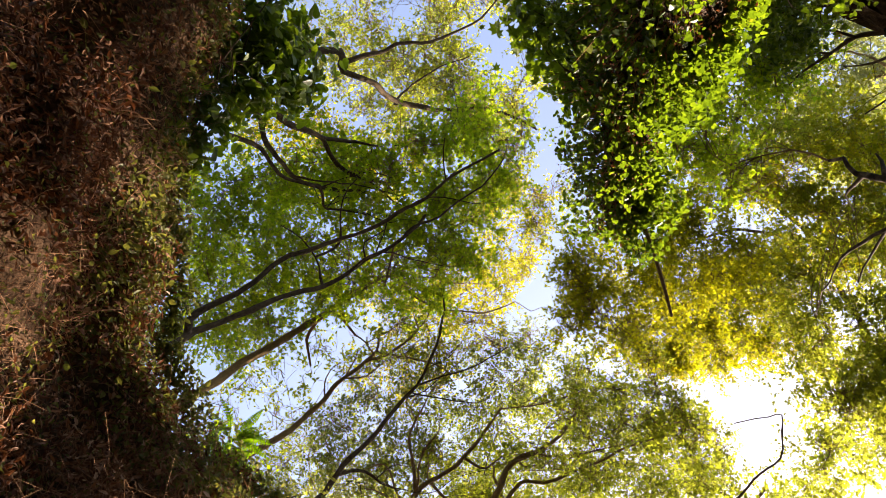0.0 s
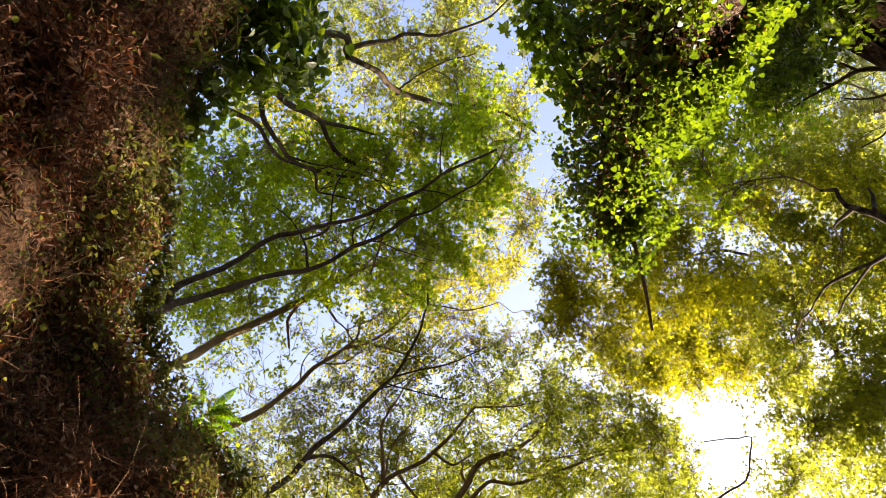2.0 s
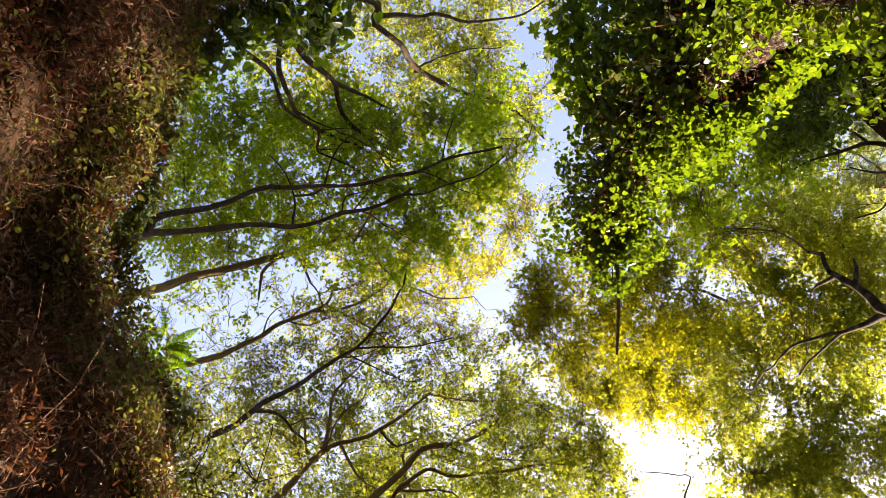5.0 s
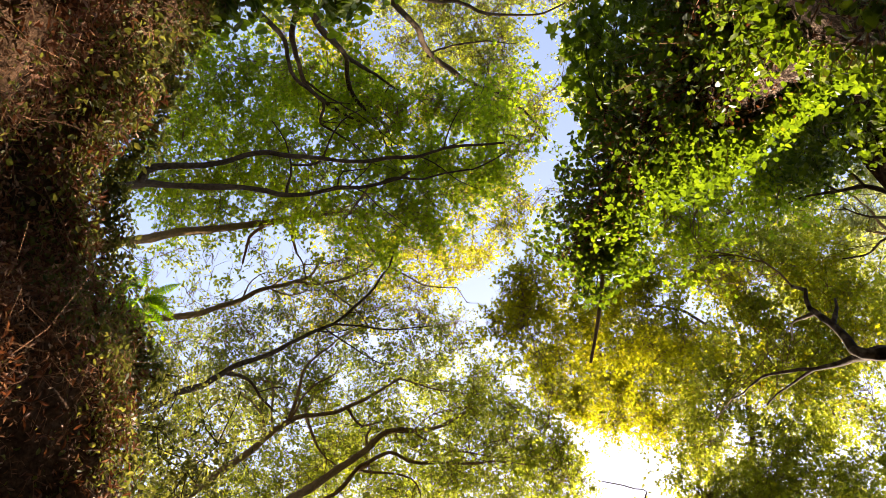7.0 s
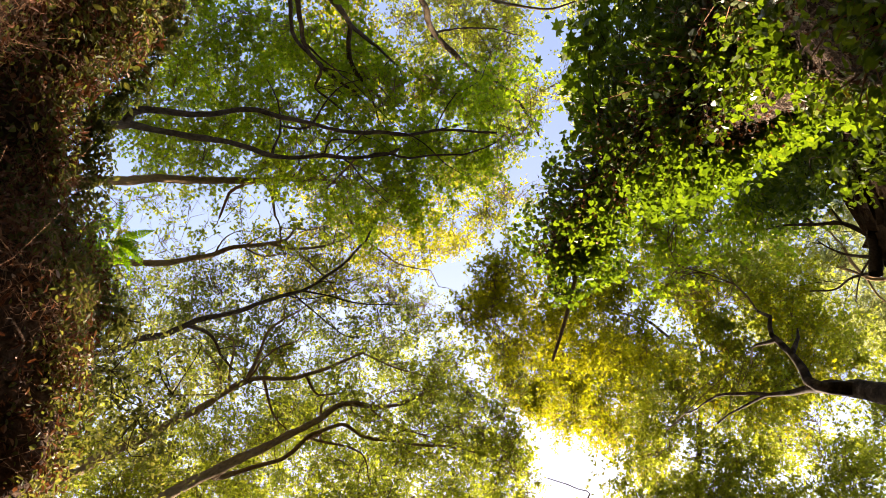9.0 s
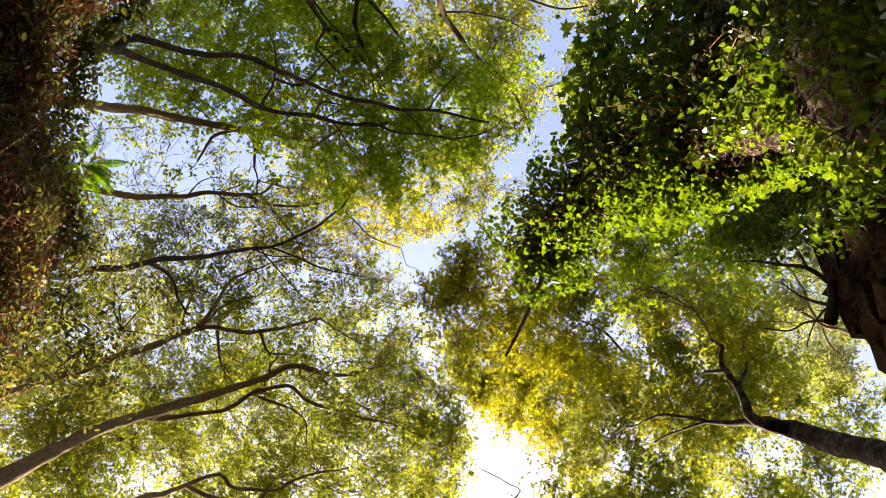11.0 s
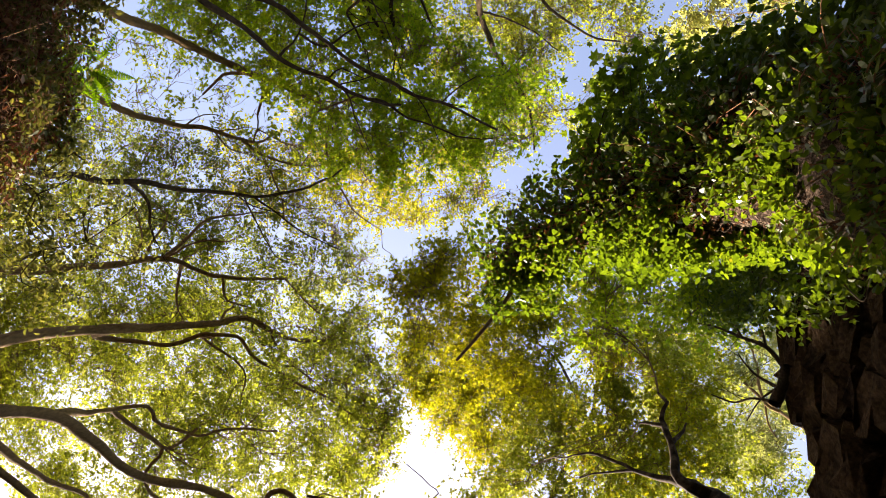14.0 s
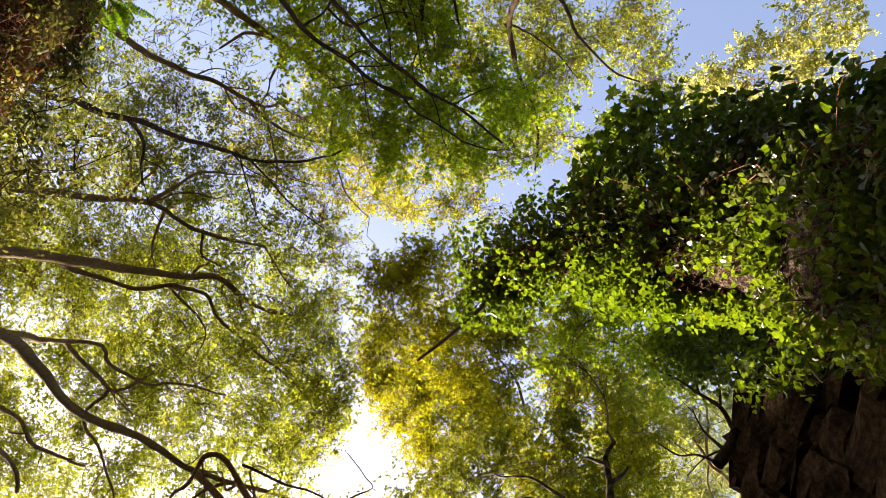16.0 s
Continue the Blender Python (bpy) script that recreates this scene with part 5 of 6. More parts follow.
broad_tree("far_tree", "golden sunlit tree beyond the ivy-clad trunk", (3.20, -2.90, 0.0),
    [(2.41, -2.84, 9.6, 0.02), (2.3, -3.7, 11.72, 0.016), (2.0, -4.7, 13.8, 0.012), (1.8, -5.2, 15.2, 0.008)],
    [[(2.0, -4.7, 13.8, 0.010), (1.5, -4.7, 14.9, 0.007), (1.1, -4.6, 15.6, 0.005)]],
    BARK_BROWN,
    [(golden_0_0 + golden_0_1, BLADE, 0.085, 1400, LEAF_GOLD)])



# ---- growth on the bank ----
def bank_spots(n, y0, y1, z0, z1, patch, cut, lift, seed):
    """Random places on the face, thick where a slow noise is high; lift: how far they stand off."""
    out = []
    while len(out) < n:
        y, z = rng.uniform(y0, y1), rng.uniform(z0, z1)
        if noise.noise(Vector((y * patch, z * patch, seed))) + rng.uniform(-0.3, 0.3) < cut:
            continue
        if (y > 0.8 and z < 5.4 or y < -1.9 or y > 1.4) and rng.random() < 0.75:
            continue
        z = min(z, bank_top(y) + 0.15)
        out.append((face_point(y, z) + rng.uniform(0.0, 1.0) ** 1.5 * lift, y, z))
    return np.array(out)


def bank_cover(name, label, category, spots, size, outline, material, lean, droop):
    facing = np.array([0.75, 0.0, 0.45])
    me = leaf_cloud(name, spots, size * rng.uniform(0.55, 1.35, len(spots)), outline, material, lean, facing, (0, 0, 0), droop)
    return tagged(new(name, me), label, category, "", "stuff")


bank_cover("leaf_litter", "brown fallen leaves caught on the dark bank", "dry leaves", bank_spots(17000, -4.2, 3.6, 1.8, 6.2, 1.3, 0.0, 0.14, 2.0), 0.042, OVAL, LEAF_DRY, 0.7, 0.5)
bank_cover("dry_fern", "reddish-brown withered fern hanging down the bank", "dry fern", bank_spots(29000, -4.2, 3.6, 1.8, 6.1, 1.2, 0.1, 0.24, 7.0), 0.05, SLIM, LEAF_DRY, 0.9, 0.8)
bank_cover("bank_creeper", "small dull-green creeper leaves on the bank", "creeper", bank_spots(5500, -4.2, 3.6, 2.0, 6.2, 1.0, 0.1, 0.16, 11.0), 0.036, OVAL, LEAF_BANK, 0.6, 0.6)
bank_cover("brow_creeper", "leafy green creeper along the brow of the bank", "creeper", bank_spots(15000, -4.2, 3.8, 5.15, 6.4, 0.9, -0.1, 0.22, 17.0), 0.048, OVAL, LEAF_BANK, 0.7, 0.3)


def bank_herbs():
    """Broad dull leaves on short stalks, in tufts on the bank."""
    root = bank_spots(90, -4.0, 3.6, 2.2, 6.1, 0.8, 0.05, 0.05, 31.0)
    a, at, way = [], [], []
    for p in root:
        for k in range(rng.integers(3, 9)):
            e = p + np.array([rng.uniform(0.04, 0.2), rng.normal() * 0.12, rng.normal() * 0.10 - 0.02])
            a.append((p, e)), at.append(e), way.append((e - p) + rng.normal(size=3) * 0.05 - np.array([0, 0, 0.08]))
    ob = thing("bank_herbs", root[0], "broad dull-green herb leaves on stalks on the bank", "herbs", "", "stuff")
    at, o = np.array(at), tuple(root[0])
    mesh_part("leaves", leaf_cloud("leaves", at, 0.055 * rng.uniform(0.5, 1.2, len(at)), OVAL, LEAF_BANK, 0.6, np.array([0.55, 0.0, 0.7]), o, 0.0, np.array(way)), ob, "", "stuff")
    mesh_part("stalks", shoots_mesh("stalks", np.array([q[0] for q in a]), np.array([q[1] for q in a]), 0.002, LEAF_BANK, o), ob, "", "stuff")


bank_herbs()


def dry_stems():
    t = Tubes()
    for x, y, z in bank_spots(7000, -4.0, 3.6, 2.0, 6.0, 1.1, 0.05, 0.22, 23.0):
        ln = rng.uniform(0.05, 0.28) if rng.random() < 0.93 else rng.uniform(0.3, 0.6)
        d = np.array([rng.normal() * 0.35 + 0.15, rng.normal() * 0.7, rng.normal() * 0.8 - 0.2])
        d /= np.linalg.norm(d)
        a = np.array([x, y, z])
        m = a + d * ln * 0.5 + rng.normal(size=3) * 0.03
        e = a + d * ln + np.array([0, 0, -0.12 * ln]) + rng.normal(size=3) * 0.04
        w = rng.uniform(0.0010, 0.0021)
        t.add(np.array([(*a, w), (*m, w * 0.8), (*e, w * 0.45)]), 3)
    return tagged(new("dry_stems", t.mesh("dry_stems", STEM_DRY)), "tangle of pale dry stems on the bank", "stems", "", "stuff")


dry_stems()


def dead_branch(at, arms, label):
    """A bare forked branch stuck in the bank."""
    ob = thing("dead_branch", at, label, "branch", "dead branches on the bank")
    for run in arms:
        mesh_part("stem", Tubes().add(spline(run, 0.05), 6, 0.08).mesh("stem", STEM_DRY, at), ob)
    return ob


for y, z, up in ((-1.35, 4.75, 1), (-0.1, 4.3, -1), (0.75, 4.15, 1), (1.6, 3.7, -1), (-0.6, 5.0, 1), (0.3, 5.1, 1)):
    x = face_point(y, z) + 0.03
    r = random.Random(int(y * 100) + 999)
    arms = []
    for k in range(4):
        a, ln = r.uniform(-0.9, 0.9), r.uniform(0.2, 0.45)
        dy, dz = math.sin(a) * ln, up * math.cos(a) * ln
        arms.append([(x, y, z, 0.0045), (x + 0.12, y + dy * 0.5 + r.uniform(-0.05, 0.05), z + dz * 0.5, 0.0032), (x + 0.10 + r.uniform(0, 0.1), y + dy, z + dz, 0.0012)])
    dead_branch((x, y, z), arms, "bare forked dead branch sticking out of the bank")


def leafy_bush(name, label, category, blobs, outline, size, per_area, material, root, stems=5):
    """A hanging bush: leaves in and over round masses, with stems from its root."""
    ob = thing(name, root, label, category)
    pts, face = [], []
    for x, y, z, r in blobs:
        n = max(20, int(per_area * 4 * math.pi * r * r))
        d = rng.normal(size=(n, 3))
        d /= np.linalg.norm(d, axis=1)[:, None]
        lump = np.array([1 + 0.9 * noise.noise(Vector(v * 1.9 + np.array([x, y, z]) * 2.3)) for v in d])[:, None]
        rad = r * rng.uniform(0.0, 1.0, size=(n, 1)) ** 0.4 * 1.12 * np.clip(lump, 0.4, 1.6)
        pts.append(np.array([x, y, z]) + d * rad)
        face.append(d * 0.8 + np.array([0, 0, 0.35]))
    pts, face = np.vstack(pts), np.vstack(face)
    mesh_part("foliage", leaf_cloud("foliage", pts, size * rng.uniform(0.6, 1.25, len(pts)), outline, material, 0.45, face, root, 0.9), ob, "", "stuff")
    t, done = Tubes(), [tuple(root)]
    for x, y, z, r in blobs:
        near = min(done, key=lambda q: math.dist(q, (x, y, z)))
        done.append((x, y, z))
        for k in range(stems):
            e = np.array([x, y, z]) + rng.normal(size=3) * r * 0.6
            m = (np.array(near) + e) / 2 + rng.normal(size=3) * 0.10
            t.add(spline([(*near, 0.006), (*m, 0.004), (*e, 0.002)], 0.08), 5)
    mesh_part("stem", t.mesh("stem", BARK_DARK, root), ob, "", "stuff")
    return ob


leafy_bush("hanging_vine", "broad-leaved green vine hanging over the bank", "vine", [(-1.5, -1.93, 6.5, 0.295), (-1.78, -1.77, 6.4, 0.25), (-1.58, -1.72, 6.8, 0.285), (-1.75, -1.93, 6.2, 0.244), (-1.83, -1.54, 6.5, 0.189), (-2.03, -1.54, 6.2, 0.223), (-1.7, -1.51, 6.9, 0.177), (-2.23, -1.35, 6.1, 0.2)], IVY, 0.078, 300, LEAF_IVY, (-1.75, -1.7, 6.05))

leafy_bush("brow_bush", "thin dark-leaved bush on the brow of the bank", "bush", [(-3.62, 0.36, 6.6, 0.162), (-3.78, 0.93, 6.6, 0.234), (-3.6, 1.12, 6.7, 0.205), (-3.84, 1.3, 6.5, 0.245), (-3.42, 0.34, 6.7, 0.095), (-3.64, 1.47, 6.5, 0.241), (-3.45, 0.97, 6.9, 0.128)], OVAL, 0.045, 90, LEAF_DARK, (-3.75, 1.0, 6.35))


bushy = [(-3.4, 1.63, 6.8, 0.297), (-3.17, 1.99, 6.8, 0.306), (-2.94, 1.8, 6.9, 0.253), (-2.96, 2.26, 6.8, 0.305), (-2.95, 1.45, 7, 0.185), (-3.34, 1.23, 6.9, 0.187), (-3.68, 1.39, 6.7, 0.248), (-2.64, 1.7, 7.1, 0.175), (-3.48, 1.36, 7, 0.202), (-3.6, 1.84, 7, 0.239), (-3.39, 2.15, 7.1, 0.251), (-3.67, 2.37, 7, 0.256)]
leafy_bush("brow_bush", "dark thin-leaved bush hanging over the brow in the shade", "bush", bushy, OVAL, 0.046, 300, LEAF_BANK, (bushy[1][0] - 0.5, bushy[1][1], bank_z(bushy[1][0] - 0.5, bushy[1][1])), 2)


def fronds(name, label, at, count, reach, seed):
    """A plant of arching pinnate fronds."""
    ob = thing(name, at, label, "fern", "ferns on the bank")
    r = random.Random(seed)
    for k in range(count):
        a = r.uniform(-2.0, 2.0)
        ln = reach * r.uniform(0.7, 1.1)
        end = np.array([math.cos(a) * ln, math.sin(a) * ln, r.uniform(-0.05, 0.35) * ln])
        mid = end * 0.5 + np.array([0, 0, 0.22 * ln])
        run = spline([(*at, 0.004), (*(np.array(at) + mid), 0.003), (*(np.array(at) + end), 0.001)], 0.025)
        frond = mesh_part("frond", Tubes().add(run, 4).mesh("frond", LEAF_FERN, at), ob)
        p = run[3:, :3]
        d = np.gradient(p, axis=0)
        d /= np.linalg.norm(d, axis=1)[:, None]
        side = np.cross(d, np.array([0, 0, 1.0]))
        side /= np.linalg.norm(side, axis=1)[:, None]
        w = np.sin(np.linspace(0.5, 3.0, len(p)))[:, None] * ln * 0.12
        vs, fs = [], []
        for sgn in (-1, 1):
            tip = p + sgn * side * w + d * w * 0.35 - np.array([0, 0, 0.02])
            b0, b1 = p - d * 0.010, p + d * 0.010
            mid2 = p + sgn * side * w * 0.55 + d * (w * 0.2 + 0.013)
            o = sum(len(k2) for k2 in vs)
            quad = np.stack([b0, b1, mid2, tip], 1).reshape(-1, 3)
            vs.append(quad)
            fs.append(np.arange(len(quad)).reshape(-1, 4) + o)
        mesh_part("leaflet", quad_mesh("leaflet", np.vstack(vs) - np.array(at), np.vstack(fs), LEAF_FERN), ob, "", "stuff")
    return ob


for (x, y, z, r), n in zip([(-3.71, 0.74, 7, 0.228), (-3.79, 0.56, 6.9, 0.201), (-3.57, 0.63, 7.1, 0.177)], (9, 8, 8)):
    fronds("fern", "bright green sunlit fern on the brow of the bank", (x - 0.08, y, z - 0.05), n + 6, 0.34, int(y * 1000))

# ---- ivy-clad trunk ----


def ivy_leaves(ob, base, name, pts, face, size, droop, material, label="", lean=0.35, way=None):
    """Ivy leaves as one part of the trunk."""
    me = leaf_cloud(name, pts, size * rng.uniform(0.6, 1.2, len(pts)), IVY, material, lean, face, base, droop, way)
    return mesh_part(name, me, ob, label, "stuff")


def ivy_trunk(run, tip, dark, stub, sprigs, fringe):
    """A leaning trunk: dark bark hung with sparse leaves below, a fringe of ivy along its sunny edge, a thick coat on the shaded side and over the top end."""
    base = (run[0][0] + 0.30, run[0][1] - 0.35, 0.0)
    ob = thing("ivy_clad_trunk", base, "leaning old trunk smothered in sunlit green ivy", "tree")
    sp = spline([(*base, run[0][3] * 1.2), *run], 0.05)
    for k in range(len(sp)):
        sp[k, 3] *= 1 + 0.16 * noise.noise(Vector(sp[k, :3]) * 2.5) + 0.05 * noise.noise(Vector(sp[k, :3]) * 9)
    mesh_part("trunk", Tubes().add(sp, 40, 0.03).mesh("trunk", BARK_IVY, base), ob, "dark rough bark showing between the ivy")
    mesh_part("broken_top", Tubes().add(spline(stub, 0.06), 8, 0.06).mesh("broken_top", BARK_BROWN, base), ob, "bare dead top sticking out of the ivy")
    axis = np.gradient(sp[:, :3], axis=0)
    axis /= np.linalg.norm(axis, axis=1)[:, None]
    sunny = np.array([-0.15, 1.0, 0.0]) - axis * (axis @ np.array([-0.15, 1.0, 0.0]))[:, None]
    sunny /= np.linalg.norm(sunny, axis=1)[:, None]
    below = np.cross(axis, sunny)
    below *= -np.sign(below[:, 2:3])
    high = np.where(sp[:, 2] > 2.5)[0]
    weight = np.ones(len(high))
    weight /= weight.sum()

    def coat(n, a0, a1, out0, out1, lift, even=False):
        """Places round the trunk from angle a0 to a1 (0: sunny side, 90: underside)."""
        k = rng.choice(high, size=n, p=weight)
        a = np.radians(rng.uniform(a0, a1, size=n))[:, None]
        d = np.cos(a) * sunny[k] + np.sin(a) * below[k]
        clump = np.array([noise.noise(Vector(sp[i, :3]) * 3.2 + Vector(v) * 1.3) for i, v in zip(k, d)])[:, None]
        reach = np.clip((sp[k, 2:3] - EYE) / 4.5, 0.45, 1.0)
        out = (out0 + (out1 - out0) * rng.random((n, 1)) * np.clip(0.75 + 1.1 * clump, 0.15, 1.6)) * reach
        p = sp[k, :3] + d * (sp[k, 3:4] + out) + rng.normal(size=(n, 3)) * 0.025 * reach
        return p, d + np.array([0, 0, lift]), clump[:, 0]

    def masses(blobs, per, lift, thin, hollow):
        """Leaf places in lumpy shells, bare within and thin on the side away from the sun."""
        pts, face = [], []
        for x, y, z, r in blobs:
            n = int(per * 4 * math.pi * r * r)
            d = rng.normal(size=(n, 3))
            d /= np.linalg.norm(d, axis=1)[:, None]
            lump = np.array([1 + 0.55 * noise.noise(Vector(v * 2.6 + np.array([x, y, z]) * 3)) for v in d])[:, None]
            q = np.array([x, y, z]) + d * r * lump * (1 - hollow * rng.random((n, 1)) ** 1.5)
            keep = (d @ np.array(sun_dir) > -0.1) | (rng.random(n) > thin)
            for o in blobs:
                keep &= (np.linalg.norm(q - np.array(o[:3]), axis=1) > 0.8 * o[3]) | (o[3] == r) | (rng.random(n) > 2 * thin)
            keep &= np.min(np.linalg.norm(q[:, None] - sp[None, ::2, :3], axis=2) - sp[None, ::2, 3], axis=1) > 0.005
            pts.append(q[keep])
            face.append((d * 0.7 + np.array([0, 0, lift]))[keep])
        return np.vstack(pts), np.vstack(face)

    def tufts(n, a0, a1, z0, z1, length, leaves, pull, spread, cut=-0.15):
        """Short shoots standing off the trunk, each with a handful of leaves: places, ways and shoots."""
        at, way, out = [], [], []
        pick = high[(sp[high, 2] > z0) & (sp[high, 2] < z1)]
        while len(out) < n:
            k = int(rng.choice(pick))
            a = math.radians(rng.uniform(a0, a1))
            d = math.cos(a) * sunny[k] + math.sin(a) * below[k]
            if noise.noise(Vector(sp[k, :3]) * 2.8 + Vector(d) * 1.2) + rng.uniform(-0.15, 0.15) < cut:
                continue
            u = d + np.array(pull) + rng.normal(size=3) * 0.35
            u /= np.linalg.norm(u)
            p0 = sp[k, :3] + d * sp[k, 3]
            p1 = p0 + u * length * rng.uniform(0.4, 1.2)
            m = int(leaves * rng.uniform(0.6, 1.4))
            q = rng.uniform(0.2, 1.05, size=(m, 1))
            at.append(p0 + (p1 - p0) * q + rng.normal(size=(m, 3)) * spread)
            way.append(u * 0.5 + rng.normal(size=(m, 3)) * 0.7)
            out.append((p0, p1))
        return np.vstack(at), np.vstack(way), out

    shoots = []
    sun_face = np.array(sun_dir) * 0.7 + np.array([0, 0, 0.5])
    for n, a0, a1, z0, z1, ln in ((190, -65, 45, 5.3, 6.8, 0.20), (130, -75, -20, 4.6, 5.6, 0.10), (10, -75, -40, 4.0, 4.6, 0.05)):
        p, w, out = tufts(n, a0, a1, z0, z1, ln, 28, (0, 0.5, 0.0), 0.028)
        shoots += out
        ivy_leaves(ob, base, "sunny_ivy", p, sun_face, 0.031, 0.35, LEAF_IVY, "bright sunlit ivy fringe", 0.42, w)
    p, w, out = tufts(330, 30, 165, 3.0, 6.4, 0.15, 9, (0, 0, -0.5), 0.03, -0.05)
    shoots += out
    n = len(p)
    f = np.column_stack([rng.choice([-1.0, 1.0], n) * 0.8, rng.normal(size=n) * 0.35, np.full(n, 0.25)])
    w[:, 1] += rng.choice([-1.2, 1.2], n)
    ivy_leaves(ob, base, "hanging_ivy", p, f, 0.033, 0.35, LEAF_IVY, "", 0.4, w)
    # dark leaves and old stalks close on the bark of the lower trunk
    for n, a0, a1, z0, z1 in ((170, -20, 190, 2.5, 3.6), (190, -15, 75, 3.5, 4.5), (100, 65, 190, 3.5, 4.5), (70, 25, 80, 4.4, 5.0)):
        p, w, out = tufts(n, a0, a1, z0, z1, 0.13, 10, (0, 0, -0.6), 0.03, -0.6)
        shoots += out
        ivy_leaves(ob, base, "shaded_ivy", p, np.array([0.2, 0.1, 0.6]), 0.027, 0.5, LEAF_IVY, "", 0.6, w)
    p, w, out = tufts(60, 0, 120, 3.3, 4.7, 0.16, 9, (0, 0, -0.9), 0.02, -0.6)
    shoots += out
    f = rng.normal(size=(len(p), 3)) * np.array([1.0, 0.6, 0.2])
    ivy_leaves(ob, base, "hanging_ivy", p, f, 0.030, 1.6, LEAF_GLINT, "limp hanging ivy leaves, paled for painted glints", 0.3, w)
    p, w, out = tufts(150, 20, 115, 4.9, 6.7, 0.28, 11, (0, 0.2, -0.2), 0.035, -0.2)
    shoots += out
    ivy_leaves(ob, base, "hanging_ivy", p, sun_face * 0.7, 0.034, 0.35, LEAF_IVY, "", 0.8, w)
    p, w, out = tufts(170, 50, 205, 2.6, 4.3, 0.11, 10, (0, 0, -0.2), 0.035, -0.3)
    shoots += out
    ivy_leaves(ob, base, "shaded_ivy", p, np.array([-0.4, 0.1, 0.5]), 0.040, 0.7, LEAF_IVY, "", 0.7, w)
    p, w, out = tufts(70, 110, 235, 2.7, 3.9, 0.34, 12, (-0.4, -0.2, 0.0), 0.04)
    shoots += out
    ivy_leaves(ob, base, "hanging_ivy", p, sun_face * 0.5 + np.array([-0.3, 0, 0]), 0.042, 0.8, LEAF_IVY, "", 0.6, w)
    p, w, out = tufts(260, 150, 275, 2.9, 6.0, 0.14, 16, (0, -0.1, 0.0), 0.035)
    shoots += out
    ivy_leaves(ob, base, "shaded_ivy", p, np.array([0, 0.1, 0.7]), 0.044, 0.6, LEAF_IVY, "", 0.6, w)
    mesh_part("ivy_shoot", shoots_mesh("ivy_shoot", np.array([o[0] for o in shoots]), np.array([o[1] for o in shoots]), 0.004, STEM_DRY, base), ob, "", "stuff")
    # long strands hanging free of the bark, leaves in two rows
    for k in range(150):
        lo, hi = ((2.7, 4.0), (3.2, 5.4))[k % 2]
        i0 = int(rng.choice(high[(sp[high, 2] > lo) & (sp[high, 2] < hi)]))
        a = math.radians(rng.uniform(60, 205))
        d = math.cos(a) * sunny[i0] + math.sin(a) * below[i0]
        p0 = sp[i0, :3] + d * (sp[i0, 3] + 0.01)
        ln = rng.uniform(0.25, 0.6)
        e = p0 + d * rng.uniform(0.03, 0.15) + np.array([rng.normal() * 0.06, rng.normal() * 0.14, -ln])
        run = spline([(*p0, 0.003), (*((p0 + e) / 2 + d * 0.05 + rng.normal(size=3) * 0.03), 0.0025), (*e, 0.0015)], 0.04)
        mesh_part("ivy_strand", Tubes().add(run, 4).mesh("ivy_strand", STEM_DRY, base), ob, "", "stuff")
        m = int(ln * 34)
        q = run[rng.integers(1, len(run), size=m), :3] + rng.normal(size=(m, 3)) * 0.012
        w = np.column_stack([rng.normal(size=m) * 0.35, rng.choice([-1.0, 1.0], m), np.full(m, -0.3)])
        f = np.column_stack([rng.normal(size=m) * 0.6 - 0.5, rng.normal(size=m) * 0.3, np.full(m, 0.35)])
        # Strand leaves take the paler tone that paints in glints.
        ivy_leaves(ob, base, "hanging_ivy", q, f, 0.034, 0.8, LEAF_GLINT, "", 0.35, w)
    n = 1500
    low = rng.choice(np.where((sp[:, 2] > 3.0) & (sp[:, 2] < 5.6))[0], size=n)
    a = np.radians(rng.uniform(15, 185, size=n))[:, None]
    d = np.cos(a) * sunny[low] + np.sin(a) * below[low]
    p = sp[low, :3] + d * (sp[low, 3:4] + rng.uniform(0.0, 0.05, size=(n, 1)))
    mesh_part("withered_leaves", leaf_cloud("withered_leaves", p, 0.022 * rng.uniform(0.4, 1.3, n), SLIM, LEAF_DRY, 1.0, d, base, 1.2), ob, "", "stuff")
    p, f = masses(tip + fringe, 840, 0.9, 0.8, 0.25)
    ivy_leaves(ob, base, "sunny_ivy", p, f, 0.034, 0.4, LEAF_IVY, "bright sunlit ivy fringe", 0.5)
    p, f = masses(dark, 760, 0.25, 0.0, 0.5)
    ivy_leaves(ob, base, "shaded_ivy", p, f, 0.043, 0.8, LEAF_IVY)
    tips = np.vstack([np.array([x, y, z]) + rng.normal(size=(int(520 * r), 3)) * r * 0.7 for x, y, z, r in sprigs])
    mesh_part("plane_leaves", leaf_cloud("plane_leaves", tips, 0.07 * rng.uniform(0.6, 1.2, len(tips)), LOBED, LEAF_IVY, 0.5, None, base), ob, "lobed dark leaves on young shoots", "stuff")
    t = Tubes()
    for x, y, z, r in list(tip) + list(dark) + list(sprigs):
        j = sp[np.argmin(np.linalg.norm(sp[:, :3] - np.array([x, y, z]), axis=1))]
        for k in range(6):
            d = rng.normal(size=3)
            d /= np.linalg.norm(d)
            e = np.array([x, y, z]) + d * r * rng.uniform(0.5, 1.0)
            m = (j[:3] + e) / 2 + rng.normal(size=3) * 0.07
            t.add(spline([(*j[:3], 0.007), (*m, 0.004), (*e, 0.002)], 0.08), 5)
